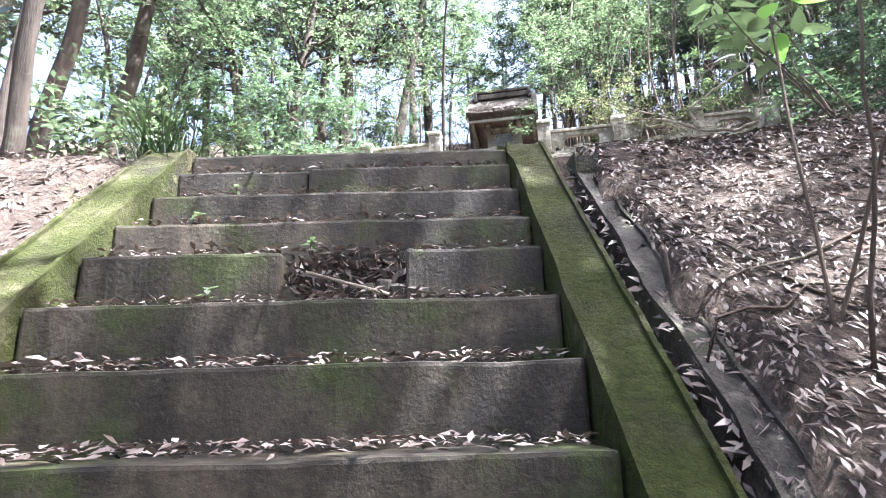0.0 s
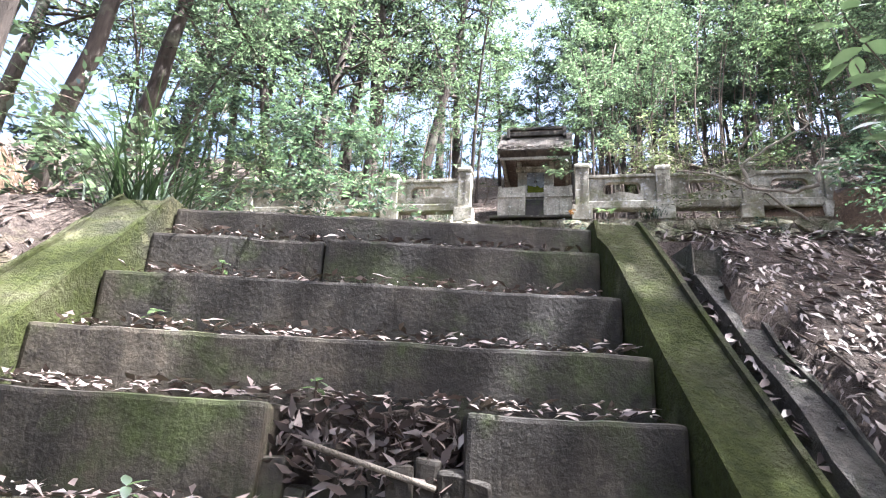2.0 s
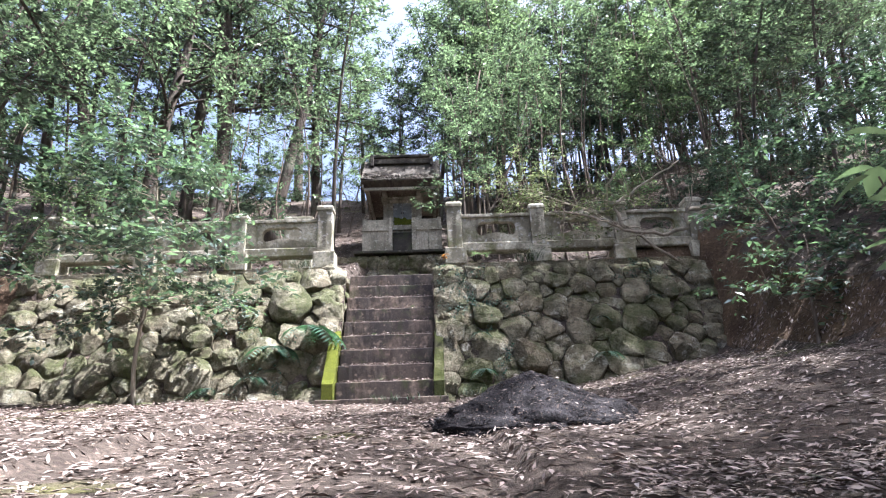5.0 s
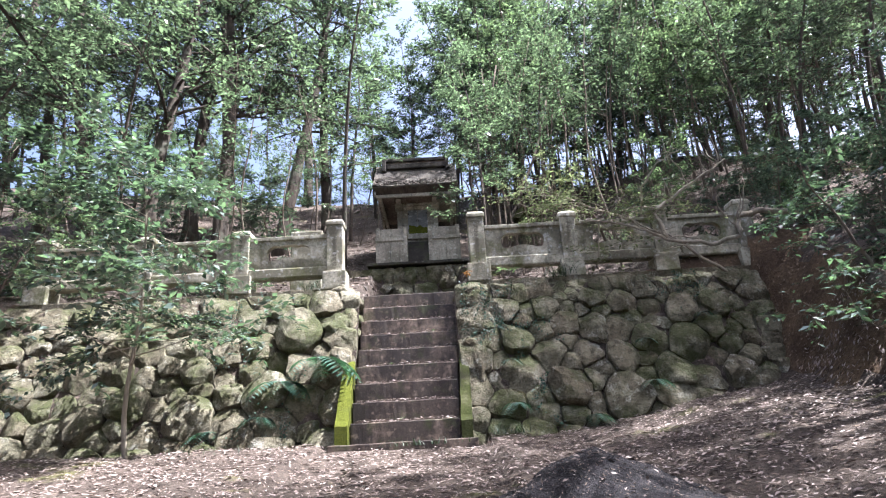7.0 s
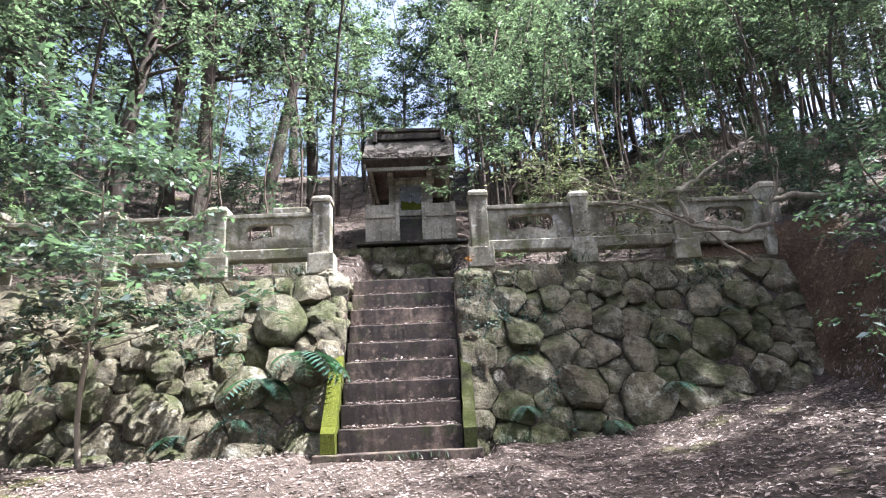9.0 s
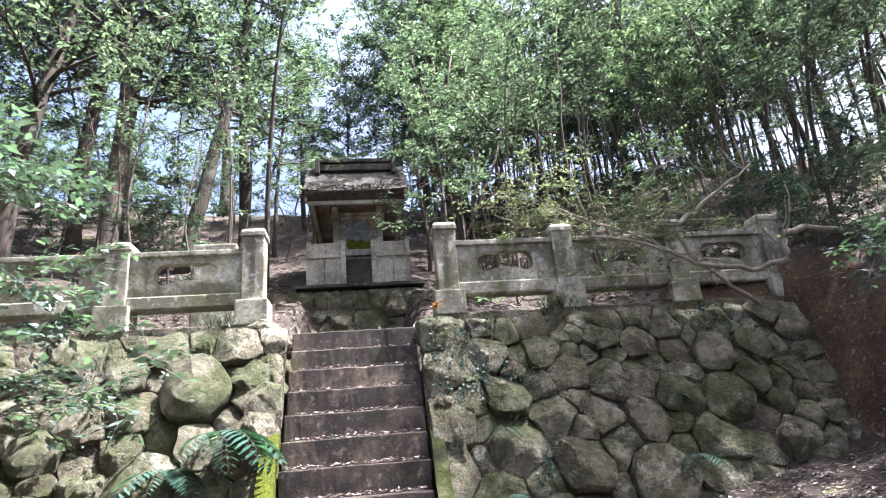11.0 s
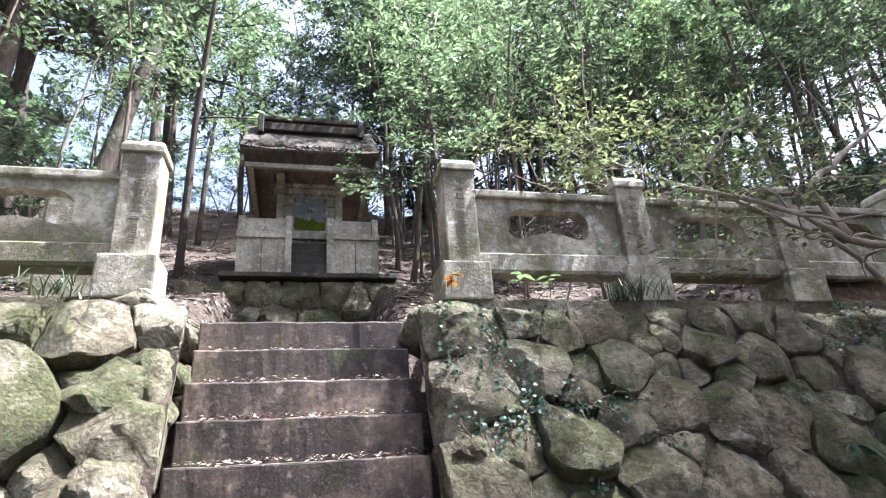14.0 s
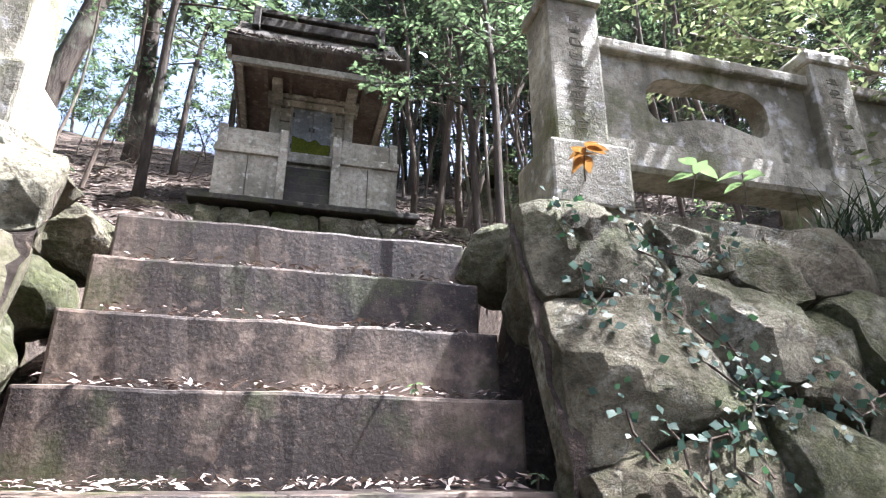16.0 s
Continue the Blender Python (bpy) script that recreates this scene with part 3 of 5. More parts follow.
def panel_with_hole(x0, x1, z0, z1, y0, y1):
    """A slab with a real opening through it."""
    n, cx, cz = 56, (x0 + x1) / 2, z0 + 0.53 * (z1 - z0)
    hole = hole_outline(n, cx, cz, 0.285 * (x1 - x0), 0.31 * (z1 - z0))
    outer = []
    for k in range(n):
        a = 2 * math.pi * k / n
        c, s = math.cos(a), math.sin(a)
        m = max(abs(c), abs(s))
        outer.append((cx + (x1 - x0) / 2 * c / m, (z0 + z1) / 2 + (z1 - z0) / 2 * s / m))
    bm = bmesh.new()
    ring = lambda pts, y: [bm.verts.new((p[0], y, p[1])) for p in pts]  # noqa: E731
    hf, hb, of, ob = ring(hole, y0), ring(hole, y1), ring(outer, y0), ring(outer, y1)
    for k in range(n):
        j = (k + 1) % n
        bm.faces.new((hf[k], of[k], of[j], hf[j]))
        bm.faces.new((hb[j], ob[j], ob[k], hb[k]))
        bm.faces.new((hf[j], hb[j], hb[k], hf[k]))
        bm.faces.new((of[k], ob[k], ob[j], of[j]))
    return bm


def engraved(parent, text, x, y, z, size):
    """One engraved character, cut from the built-in font."""
    curve = bpy.data.curves.new("inscription", "FONT")
    curve.body, curve.size, curve.extrude, curve.align_x, curve.align_y = text, size, 0.002, "CENTER", "CENTER"
    holder = bpy.data.objects.new("inscription", curve)
    me = bpy.data.meshes.new_from_object(holder)
    bpy.data.objects.remove(holder)
    me.materials.append(INK)
    ob = new("inscription", me)
    ob.parent = parent
    ob.matrix_local = Matrix.Translation((x, y, z)) @ Matrix.Rotation(radians(90), 4, "X")
    return ob


def worn_character(parent, x, y, z, size, rng, width=0.07):
    """An engraved character too worn to read: strokes of its size."""
    bm = bmesh.new()
    for _ in range(4):
        w, zz = width * rng.uniform(0.4, 1.0), z + rng.uniform(-0.38, 0.38) * size
        xx = x + rng.normal(0, 0.008)
        block(bm, xx - w / 2, y - 0.002, zz - 0.0024, xx + w / 2, y + 0.003, zz + 0.0024, 0)
    for _ in range(4):
        xx, h, zz = x + rng.uniform(-0.4, 0.4) * width, size * rng.uniform(0.2, 0.6), z + rng.uniform(-0.15, 0.15) * size
        m = Matrix.Translation((xx, y, zz)) @ Matrix.Rotation(rng.uniform(-0.4, 0.4), 4, "Y")
        block(bm, -0.0024, -0.002, -h / 2, 0.0024, 0.003, h / 2, 0, m)
    tagged(part("inscription", bm, INK, parent), kind="stuff")


def glyph_column(parent, x, y, z_top, z_low, count, rng, first="", last=""):
    """A column of engraved characters, read where they can be."""
    size = (z_top - z_low) / count
    for k in range(count):
        z = z_top - size * (k + 0.5)
        known = first if k == 0 else last[k - count + len(last)] if k >= count - len(last) else ""
        if known:
            engraved(parent, known, x, y, z, size * 1.0)
        else:
            worn_character(parent, x, y, z, size * 0.9, rng)


def fence_post(fence, x, top, letters, rng):
    z = top - 2.18
    post = part("post", fresh_block(-0.118, -0.118, 0.255, 0.118, 0.118, z - 0.115, 0.012), FENCE, fence)
    post.location.x = x
    part("base", fresh_block(-0.17, -0.17, -0.02, 0.17, 0.17, 0.256, 0.014), FENCE, post, "paler base block")
    bm = bmesh.new()
    rings = []
    for r, h in ((0.10, z - 0.12), (0.135, z - 0.115), (0.135, z - 0.062), (0.115, z - 0.03), (0.06, z - 0.005)):
        rings.append([bm.verts.new((sx * r, sy * r, h)) for sx, sy in ((-1, -1), (1, -1), (1, 1), (-1, 1))])
    for a, b in zip(rings, rings[1:]):
        for k in range(4):
            bm.faces.new((a[k], a[(k + 1) % 4], b[(k + 1) % 4], b[k]))
    bm.faces.new(rings[0][::-1])
    bm.faces.new(rings[-1])
    bmesh.ops.bevel(bm, geom=list(bm.edges), offset=0.007, segments=1, affect="EDGES")
    part("cap", bm, FENCE, post)
    if letters:
        glyph_column(post, 0.0, -0.1185, z - 0.16, 0.33, letters, rng, {1.05: "香", -1.05: "西"}.get(x, ""), {1.05: "合", -1.05: "組合"}.get(x, ""))


def fence_panel(fence, x0, x1, top):
    h = (x1 - x0) / 2
    z = top - 2.18
    panel = part("panel", panel_with_hole(-h, h, 0.36, z - 0.055, -0.055, 0.055), FENCE, fence)
    panel.location.x = (x0 + x1) / 2
    part("coping", fresh_block(-h, -0.095, z - 0.06, h, 0.095, z, 0.012), FENCE, panel)
    bm = prism(bmesh.new(), [(-0.085, 0.20), (-0.10, 0.22), (-0.10, 0.335), (-0.056, 0.362), (0.056, 0.362), (0.10, 0.335), (0.10, 0.22), (0.085, 0.20)], "x", -h, h)
    part("sill_beam", bm, FENCE, panel)


glyph_rng = np.random.default_rng(11)
POSTS_R = [(1.05, 3.27, 9), (2.41, 3.20, 7), (3.77, 3.21, 6), (5.02, 3.24, 0)]
POSTS_L = [(-1.05, 3.27, 9), (-2.43, 3.16, 7), (-3.85, 3.15, 6), (-5.36, 3.20, 0)]
for posts in (POSTS_R, POSTS_L):
    fence = thing("shrine_fence", (0, -0.34, 2.18), "lichen-grey concrete fence with cusped openings and inscribed posts", "fence", "shrine fences")
    for x, top, letters in posts:
        fence_post(fence, x, top, letters, glyph_rng)
    for (a, ta, _), (b, tb, _) in zip(posts, posts[1:]):
        lo, hi = min(a, b), max(a, b)
        fence_panel(fence, lo + 0.119, hi - 0.119, 3.025)
for a, b in ((0.86, 5.25), (-5.6, -0.86)):
    footing = new("fence_footing", mesh_of(rough_bar(a, -0.50, 1.92, b, -0.06, 2.17, 0.012, 40, seed=a), STONE))
    tagged(footing, "mossy concrete footing under the fence", "footing", kind="structure")

# ---- the little shrine ----
SX, SY = 0.045, 3.20
shrine = thing("stone_shrine", (SX, SY, 3.62), "small pale concrete shrine with a weathered gable roof", "shrine")
slab = new("shrine_platform", mesh_of(rough_bar(-1.03, 3.06, 3.555, 1.15, 6.2, 3.615, 0.008, 24, seed=9), GUTTER))
tagged(slab, "thin mossy slab under the shrine", "platform", kind="structure")
for sgn in (-1, 1):
    lo, hi = sorted((sgn * 0.285, sgn * 0.895))
    mid = (lo + hi) / 2
    part("front_panel", fresh_block(lo, 0.0, 0.0, mid - 0.003, 0.09, 0.50, 0.006), SHRINE, shrine)
    part("front_panel", fresh_block(mid + 0.003, 0.0, 0.0, hi, 0.09, 0.50, 0.006), SHRINE, shrine)
    part("ledge", fresh_block(lo - 0.012, -0.03, 0.50, hi + 0.012, 0.12, 0.585, 0.008), SHRINE, shrine)
    part("parapet", fresh_block(lo + 0.01, 0.015, 0.598, hi - 0.09 if sgn > 0 else hi - 0.01, 0.085, 0.785, 0.006), SHRINE, shrine)
    edge = hi - 0.045 if sgn > 0 else lo + 0.045
    part("corner_post", fresh_block(edge - 0.042, -0.005, 0.585, edge + 0.042, 0.10, 0.81, 0.008), SHRINE, shrine)
    side = sorted((sgn * 0.81, sgn * 0.895))
    part("side_wall", fresh_block(side[0], 0.095, 0.0, side[1], 1.5, 0.72, 0.006), SHRINE, shrine)
    newel = sgn * 0.262
    part("newel", fresh_block(newel - 0.042, -0.04, 0.0, newel + 0.042, 0.06, 0.80, 0.01), SHRINE, shrine)
    bm = prism(bmesh.new(), [(0.06, 0.0), (0.06, 0.62), (0.36, 0.86), (0.36, 0.0)], "x", newel - 0.03, newel + 0.03)
    part("stair_cheek", bm, SHRINE, shrine)
for k in range(4):
    part("step", fresh_block(-0.23, 0.02 + 0.10 * k, 0.0, 0.23, 0.44, 0.14 * (k + 1) + 0.02, 0.012), STEP, shrine, "dark brown step")
part("floor", fresh_block(-0.80, 0.42, 0.50, 0.80, 1.55, 0.66, 0.01), SHRINE, shrine)
body = part("body", fresh_block(-0.44, 0.47, 0.66, 0.44, 1.45, 1.535, 0.006), SHRINE, shrine)
for sgn in (-1, 1):
    part("pillar", fresh_block(sgn * 0.40 - 0.05, 0.42, 0.66, sgn * 0.40 + 0.05, 0.52, 1.45, 0.006), SHRINE, shrine)
    for zz in (0.68, 0.85, 1.02, 1.19):
        lo, hi = sorted((sgn * 0.35, sgn * 0.245))
        part("wall_block", fresh_block(lo, 0.440, zz, hi, 0.48, zz + 0.16, 0.004), SHRINE, shrine)
    part("bracket", fresh_block(sgn * 0.40 - 0.055, 0.14, 1.45, sgn * 0.40 + 0.055, 0.46, 1.53, 0.012), SHRINE, shrine)
    part("bracket_block", fresh_block(sgn * 0.40 - 0.065, 0.33, 1.38, sgn * 0.40 + 0.065, 0.47, 1.452, 0.012), SHRINE, shrine)
    part("eave_beam", fresh_block(sgn * 0.78 - 0.035, -0.10, 1.445, sgn * 0.78 + 0.035, 1.75, 1.525, 0.008), SHRINE, shrine)
part("lintel", fresh_block(-0.49, 0.40, 1.36, 0.49, 0.50, 1.44, 0.006), SHRINE, shrine)
part("upper_beam", fresh_block(-0.50, 0.39, 1.455, 0.50, 0.50, 1.515, 0.006), SHRINE, shrine)
part("sill", fresh_block(-0.27, 0.36, 0.66, 0.27, 0.46, 0.78, 0.008), SHRINE, shrine)
for sgn in (-1, 1):
    lo, hi = sorted((sgn * 0.004, sgn * 0.215))
    door = part("door", fresh_block(lo, 0.425, 0.80, hi, 0.466, 1.355, 0.005), DOOR, shrine, "small grey double door with moss at its foot")
    for zz in (0.88, 1.27):
        part("hinge", fresh_block(sgn * 0.205 - 0.012, 0.412, zz - 0.025, sgn * 0.205 + 0.012, 0.430, zz + 0.025, 0.003), IRON, door)
    part("handle", fresh_block(sgn * 0.022 - 0.011, 0.408, 1.08, sgn * 0.022 + 0.011, 0.428, 1.12, 0.003), IRON, door)
    part("door_jamb", fresh_block(sgn * 0.232 - 0.016, 0.41, 0.78, sgn * 0.232 + 0.016, 0.47, 1.36, 0.003), SHRINE, shrine)
bm = prism(bmesh.new(), [(0.405, 0.775), (0.398, 0.80), (0.412, 0.90), (0.424, 0.96), (0.424, 0.775)], "x", -0.20, 0.21)
bmesh.ops.subdivide_edges(bm, edges=[e for e in bm.edges if e.calc_length() > 0.3], cuts=14, use_grid_fill=True)
for v in bm.verts:
    v.co.z += 0.11 * noise.noise(v.co * 9) * (v.co.z > 0.85)
part("door_moss", bm, MOSS_BRIGHT, shrine, "bright moss grown over the foot of the doors")
def roof_part(name, bm, material, parent, label=""):
    """A part of the roof, set down upon the brackets."""
    ob = part(name, bm, material, parent, label)
    ob.location.z = -0.115
    return ob


# the roof: two concave slopes with thick shaggy eaves
bm = bmesh.new()
HALF = 0.915
profile = []
for k in range(9):
    f = k / 8
    profile.append((-0.26 + 0.90 * f, 1.775 + 0.865 * (0.78 * f + 0.22 * f * f)))
for k in range(1, 9):
    f = 1 - k / 8
    profile.append((0.64 + 1.22 * (1 - f), 1.72 + 0.92 * (0.62 * f + 0.38 * f * f)))
under = [(max(y, -0.125), z - 0.155) for y, z in profile]
rows = []
for k in range(29):
    x = -HALF + 2 * HALF * k / 28
    lift = 0.05 * abs(x / HALF) ** 3
    rows.append([bm.verts.new((x, y, z + lift)) for y, z in profile] + [bm.verts.new((x, y, z + lift * 0.6)) for y, z in reversed(under)])
for a, b in zip(rows, rows[1:]):
    for k in range(len(a)):
        bm.faces.new((a[k], b[k], b[(k + 1) % len(a)], a[(k + 1) % len(a)]))
bm.faces.new(rows[0])
bm.faces.new(rows[-1][::-1])
for v in bm.verts:
    v.co += noise.noise_vector(v.co * 7) * 0.010 + noise.noise_vector(v.co * 23) * 0.008
roof_part("roof", bm, THATCH, shrine, "thick weathered bark roof")
# a ragged fringe of old thatch along the front eave
n = 900
base = np.stack([RNG.uniform(-0.90, 0.90, n), RNG.uniform(-0.27, 0.05, n), np.zeros(n)], 1)
base[:, 2] = 1.785 + 0.75 * np.clip(base[:, 1] + 0.26, 0, 1) + 0.05 * np.abs(base[:, 0]) ** 3
way = np.stack([RNG.normal(0, 0.5, n), -RNG.uniform(0.2, 1, n), RNG.normal(-0.05, 0.25, n)], 1)
roof_part("eave_fringe", leaf_mesh("eave_fringe", base, way, RNG.uniform(0.04, 0.09, n), 0.012, BARK_DARK), None, shrine, "ragged dark thatch along the eave")
bm = prism(bmesh.new(), [(-0.285, 1.772), (-0.275, 1.745), (-0.135, 1.632), (-0.10, 1.632), (-0.18, 1.772)], "x", -0.905, 0.905)
bmesh.ops.subdivide_edges(bm, edges=[e for e in bm.edges if e.calc_length() > 1], cuts=40, use_grid_fill=True)
for v in bm.verts:
    v.co += noise.noise_vector(v.co * 9) * 0.012
roof_part("eave_edge", bm, BARK_DARK, shrine, "dark ragged undercut eave edge")
roof_part("eave_board", fresh_block(-0.85, -0.145, 1.565, 0.85, -0.085, 1.636, 0.006), SHRINE, shrine)
roof_part("soffit", fresh_block(-0.86, -0.13, 1.648, 0.86, 1.78, 1.676, 0.004), SHRINE_SHADED, shrine)
for k in range(7):
    x = -0.78 + 0.26 * k
    roof_part("rafter", fresh_block(x - 0.02, -0.12, 1.608, x + 0.02, 0.44, 1.647, 0.004), SHRINE_SHADED, shrine)
for sgn in (-1, 1):
    bm = prism(bmesh.new(), [(-0.22, 1.61), (-0.22, 1.71), (0.64, 2.46), (1.83, 1.66), (1.83, 1.52), (1.70, 1.52), (0.64, 2.24), (-0.10, 1.61)], "x", sgn * 0.875 - 0.02, sgn * 0.875 + 0.02)
    roof_part("bargeboard", bm, SHRINE, shrine)
    bm = prism(bmesh.new(), [(-0.10, 1.65), (0.64, 2.30), (1.72, 1.65)], "x", sgn * 0.45 - 0.02, sgn * 0.45 + 0.02)
    roof_part("gable", bm, SHRINE, shrine)
roof_part("ridge_base", fresh_block(-0.74, 0.46, 2.54, 0.74, 0.82, 2.655, 0.012), THATCH, shrine)
roof_part("ridge_board", fresh_block(-0.70, 0.52, 2.660, 0.70, 0.76, 2.715, 0.010), SHRINE_SHADED, shrine)
roof_part("ridge_cap", fresh_block(-0.77, 0.47, 2.718, 0.77, 0.81, 2.79, 0.014), THATCH, shrine)
for sgn in (-1, 1):
    roof_part("ridge_end", fresh_block(sgn * 0.72 - 0.04, 0.36, 2.44, sgn * 0.72 + 0.04, 0.50, 2.72, 0.012), THATCH, shrine)

# old stones among the trees behind the fence
tablet = new("stone_tablet", mesh_of(fresh_block(-0.26, -0.09, -0.2, 0.26, 0.09, 0.95, 0.03), FENCE))
tablet.location = (-1.68, 0.55, ground(-1.68, 0.55) + 0.28)
tagged(tablet, "plain grey stone tablet behind the fence", "tablet")
plinth = new("tablet_plinth", mesh_of(fresh_block(-0.36, -0.18, -0.3, 0.36, 0.22, 0.10, 0.03), STONE))
plinth.location = (-1.68, 0.55, ground(-1.68, 0.55))
tagged(plinth, "rough stone block under a tablet", "plinth")
hz = ground(2.75, 5.3)
hokora = thing("stone_lantern_house", (2.75, 5.3, hz), "small mossy stone house on the leafy slope", "stone shrine")
part("base", fresh_block(-0.26, -0.26, -0.25, 0.26, 0.26, 0.22, 0.03), STONE, hokora)
for sx in (-1, 1):
    part("side", fresh_block(sx * 0.18 - 0.06, -0.18, 0.22, sx * 0.18 + 0.06, 0.2, 0.62, 0.02), STONE, hokora)
part("back", fresh_block(-0.12, 0.12, 0.22, 0.12, 0.2, 0.62, 0.01), STONE, hokora)
bm = prism(bmesh.new(), [(-0.36, 0.60), (-0.38, 0.70), (-0.2, 0.86), (0.2, 0.86), (0.38, 0.70), (0.36, 0.60)], "y", -0.3, 0.32)
part("roof", bm, MOSS, hokora, "moss-covered stone roof")


# ---- trees and shrubs ----
def spray_leaves(twigs, per, size, material, rng):
    """Leaves set alternately along both sides of each twig, lying in flat sprays."""
    lines = np.array([[tuple(p) for p in t] for t in twigs])
    k = lines.shape[1] - 1
    f = np.tile((np.arange(per) + 0.6) / per, len(lines)) * k * 0.999
    t = np.repeat(np.arange(len(lines)), per)
    i = f.astype(int)
    base = lines[t, i] + (lines[t, i + 1] - lines[t, i]) * (f - i)[:, None]
    along = lines[t, -1] - lines[t, 0]
    along /= np.linalg.norm(along, axis=1, keepdims=True) + 1e-9
    side = np.cross(along, (0.0, 0.0, 1.0))
    side /= np.linalg.norm(side, axis=1, keepdims=True) + 1e-9
    n = len(base)
    sign = np.where(np.arange(n) % 2, 1.0, -1.0)[:, None]
    way = along * rng.uniform(0.3, 0.9, (n, 1)) + side * sign * 0.85 + rng.normal(0, 0.25, (n, 3)) + np.array((0, 0, -0.18))
    tilt = np.repeat(rng.normal(0, 0.28, (len(lines), 3)), per, 0)
    roll = np.array((0.0, 0.0, 1.0)) + tilt + rng.normal(0, 0.22, (n, 3))
    length = size * rng.uniform(0.6, 1.35, n)
    return leaf_mesh("crown", base + rng.normal(0, 0.02, (n, 3)), way, length, length * rng.uniform(0.36, 0.48, n), material, 0.08, roll, rng)


def tree(name, place, height, radius, lean, first, crown_r, limbs, per_twig, leaf_size, bark_mat, leaf_mat, label, category, group, seed, bend=0.07, twigs=8, rise=(0.0, 0.6)):
    """A tree: crooked tapering trunk, limbs, twigs, and leaves in flat sprays along the twigs."""
    rng = np.random.default_rng(seed)
    it = thing(name, place, label, category, group)
    trunk = wander((0, 0, -0.35), (lean[0], lean[1], 1), height, 14, bend, rng, 0.05)
    bm = bmesh.new()
    radii = [radius * (1.35 if k == 0 else 1.0 - 0.82 * k / 14) for k in range(15)]
    tube(bm, trunk, radii, 9)
    sprays = []
    for k in range(limbs):
        f = first + (1 - first) * (k + rng.uniform(0, 0.8)) / limbs
        j = min(13, int(f * 14))
        p = trunk[j].lerp(trunk[j + 1], min(1.0, f * 14 - j))
        a = rng.uniform(0, 2 * math.pi)
        reach = crown_r * rng.uniform(0.55, 1.1) * (1.15 - 0.55 * f)
        limb = wander(p, (math.cos(a), math.sin(a), rng.uniform(*rise)), reach, 6, 0.17, rng)
        r0 = max(0.006, radii[j] * 0.36)
        tube(bm, limb, [r0 * (1 - 0.8 * m / 6) for m in range(7)], 5)
        out = (limb[-1] - limb[0]).normalized()
        for m in range(twigs):
            q = limb[2 + m % 5]
            aim = out * 0.9 + Vector((rng.normal(0, 0.9), rng.normal(0, 0.9), rng.normal(0.05, 0.35)))
            twig = wander(q, aim, min(1.1, reach * 0.36) * rng.uniform(0.6, 1.2), 3, 0.18, rng)
            tube(bm, twig, [r0 * 0.32, r0 * 0.24, r0 * 0.16, r0 * 0.1], 3)
            sprays.append(twig)
    part("trunk", bm, bark_mat, it, smooth=True)
    if per_twig:
        part("crown", spray_leaves(sprays, per_twig, leaf_size, leaf_mat, rng), None, it)
    return it


def on_ground(x, y):
    return (x, y, ground(x, y))


TALL, SLIM, BUSH = "tall dark-barked evergreen tree on the leafy slope", "slender evergreen tree with a thin crooked trunk", "evergreen shrub with glossy leaves on the leafy slope"
kinds = [
    tree("evergreen_tree", on_ground(-4.75, 4.6), 12.0, 0.21, (0.05, 0.0), 0.36, 3.3, 28, 12, 0.15, BARK_DARK, LEAF_DARK, TALL, "tree", "forest trees", 31, 0.035, 12),
    tree("evergreen_tree", on_ground(-3.6, 5.6), 11.0, 0.19, (0.07, 0.03), 0.38, 3.1, 26, 12, 0.15, BARK_DARK, LEAF_DARK, TALL, "tree", "forest trees", 32, 0.04, 12),
    tree("slender_tree", on_ground(-1.64, 3.9), 9.0, 0.06, (0.0, 0.02), 0.30, 2.0, 26, 12, 0.13, BARK_DARK, LEAF_DARK, SLIM, "tree", "forest trees", 33, 0.045, 10),
    tree("slender_tree", on_ground(2.7, 7.4), 8.5, 0.075, (-0.16, 0.0), 0.40, 2.3, 25, 12, 0.13, BARK_DARK, LEAF_DARK, "leaning slender tree with a dark crooked trunk", "tree", "forest trees", 34, 0.08, 11),
    tree("slender_tree", on_ground(7.2, 5.2), 8.0, 0.05, (-0.05, 0.0), 0.34, 2.0, 26, 12, 0.13, BARK, LEAF_FRESH, "slender tree with fresh green backlit leaves", "tree", "forest trees", 35, 0.06, 10),
    tree("evergreen_shrub", on_ground(-2.9, 2.6), 2.6, 0.028, (0.1, 0.0), 0.12, 1.1, 18, 11, 0.11, BARK, LEAF_GLOSS, BUSH, "shrub", "forest shrubs", 36, 0.12, 10),
    tree("evergreen_shrub", on_ground(4.6, 1.6), 2.6, 0.03, (-0.1, -0.1), 0.20, 1.1, 17, 11, 0.075, BARK, LEAF_FRESH, "fresh green shrub on the leafy slope", "shrub", "forest shrubs", 37, 0.12, 11),
    tree("bare_sapling", on_ground(3.0, 3.2), 6.0, 0.028, (-0.06, 0.05), 0.45, 1.0, 13, 7, 0.10, BARK, LEAF_DARK, "thin bare-stemmed sapling on the slope", "sapling", "forest saplings", 38, 0.08, 6, (0.2, 1.2)),
    tree("bare_bush", on_ground(2.4, 1.9), 1.6, 0.018, (0.1, -0.1), 0.10, 1.1, 16, 0, 0.05, BARK, LEAF_DARK, "tangled leafless bush on the brown slope", "bush", "bare bushes", 40, 0.16, 7, (0.0, 0.9)),
]
# broad trees closing over the clearing, mostly unseen, added to break up the sun
canopy = tree("canopy_tree", on_ground(-6.6, -2.6), 10.5, 0.19, (0.20, 0.0), 0.46, 4.8, 30, 14, 0.17, BARK_DARK, LEAF_DARK, "broad dark evergreen tree added to shade the clearing", "tree", "canopy trees", 39, 0.05, 15)


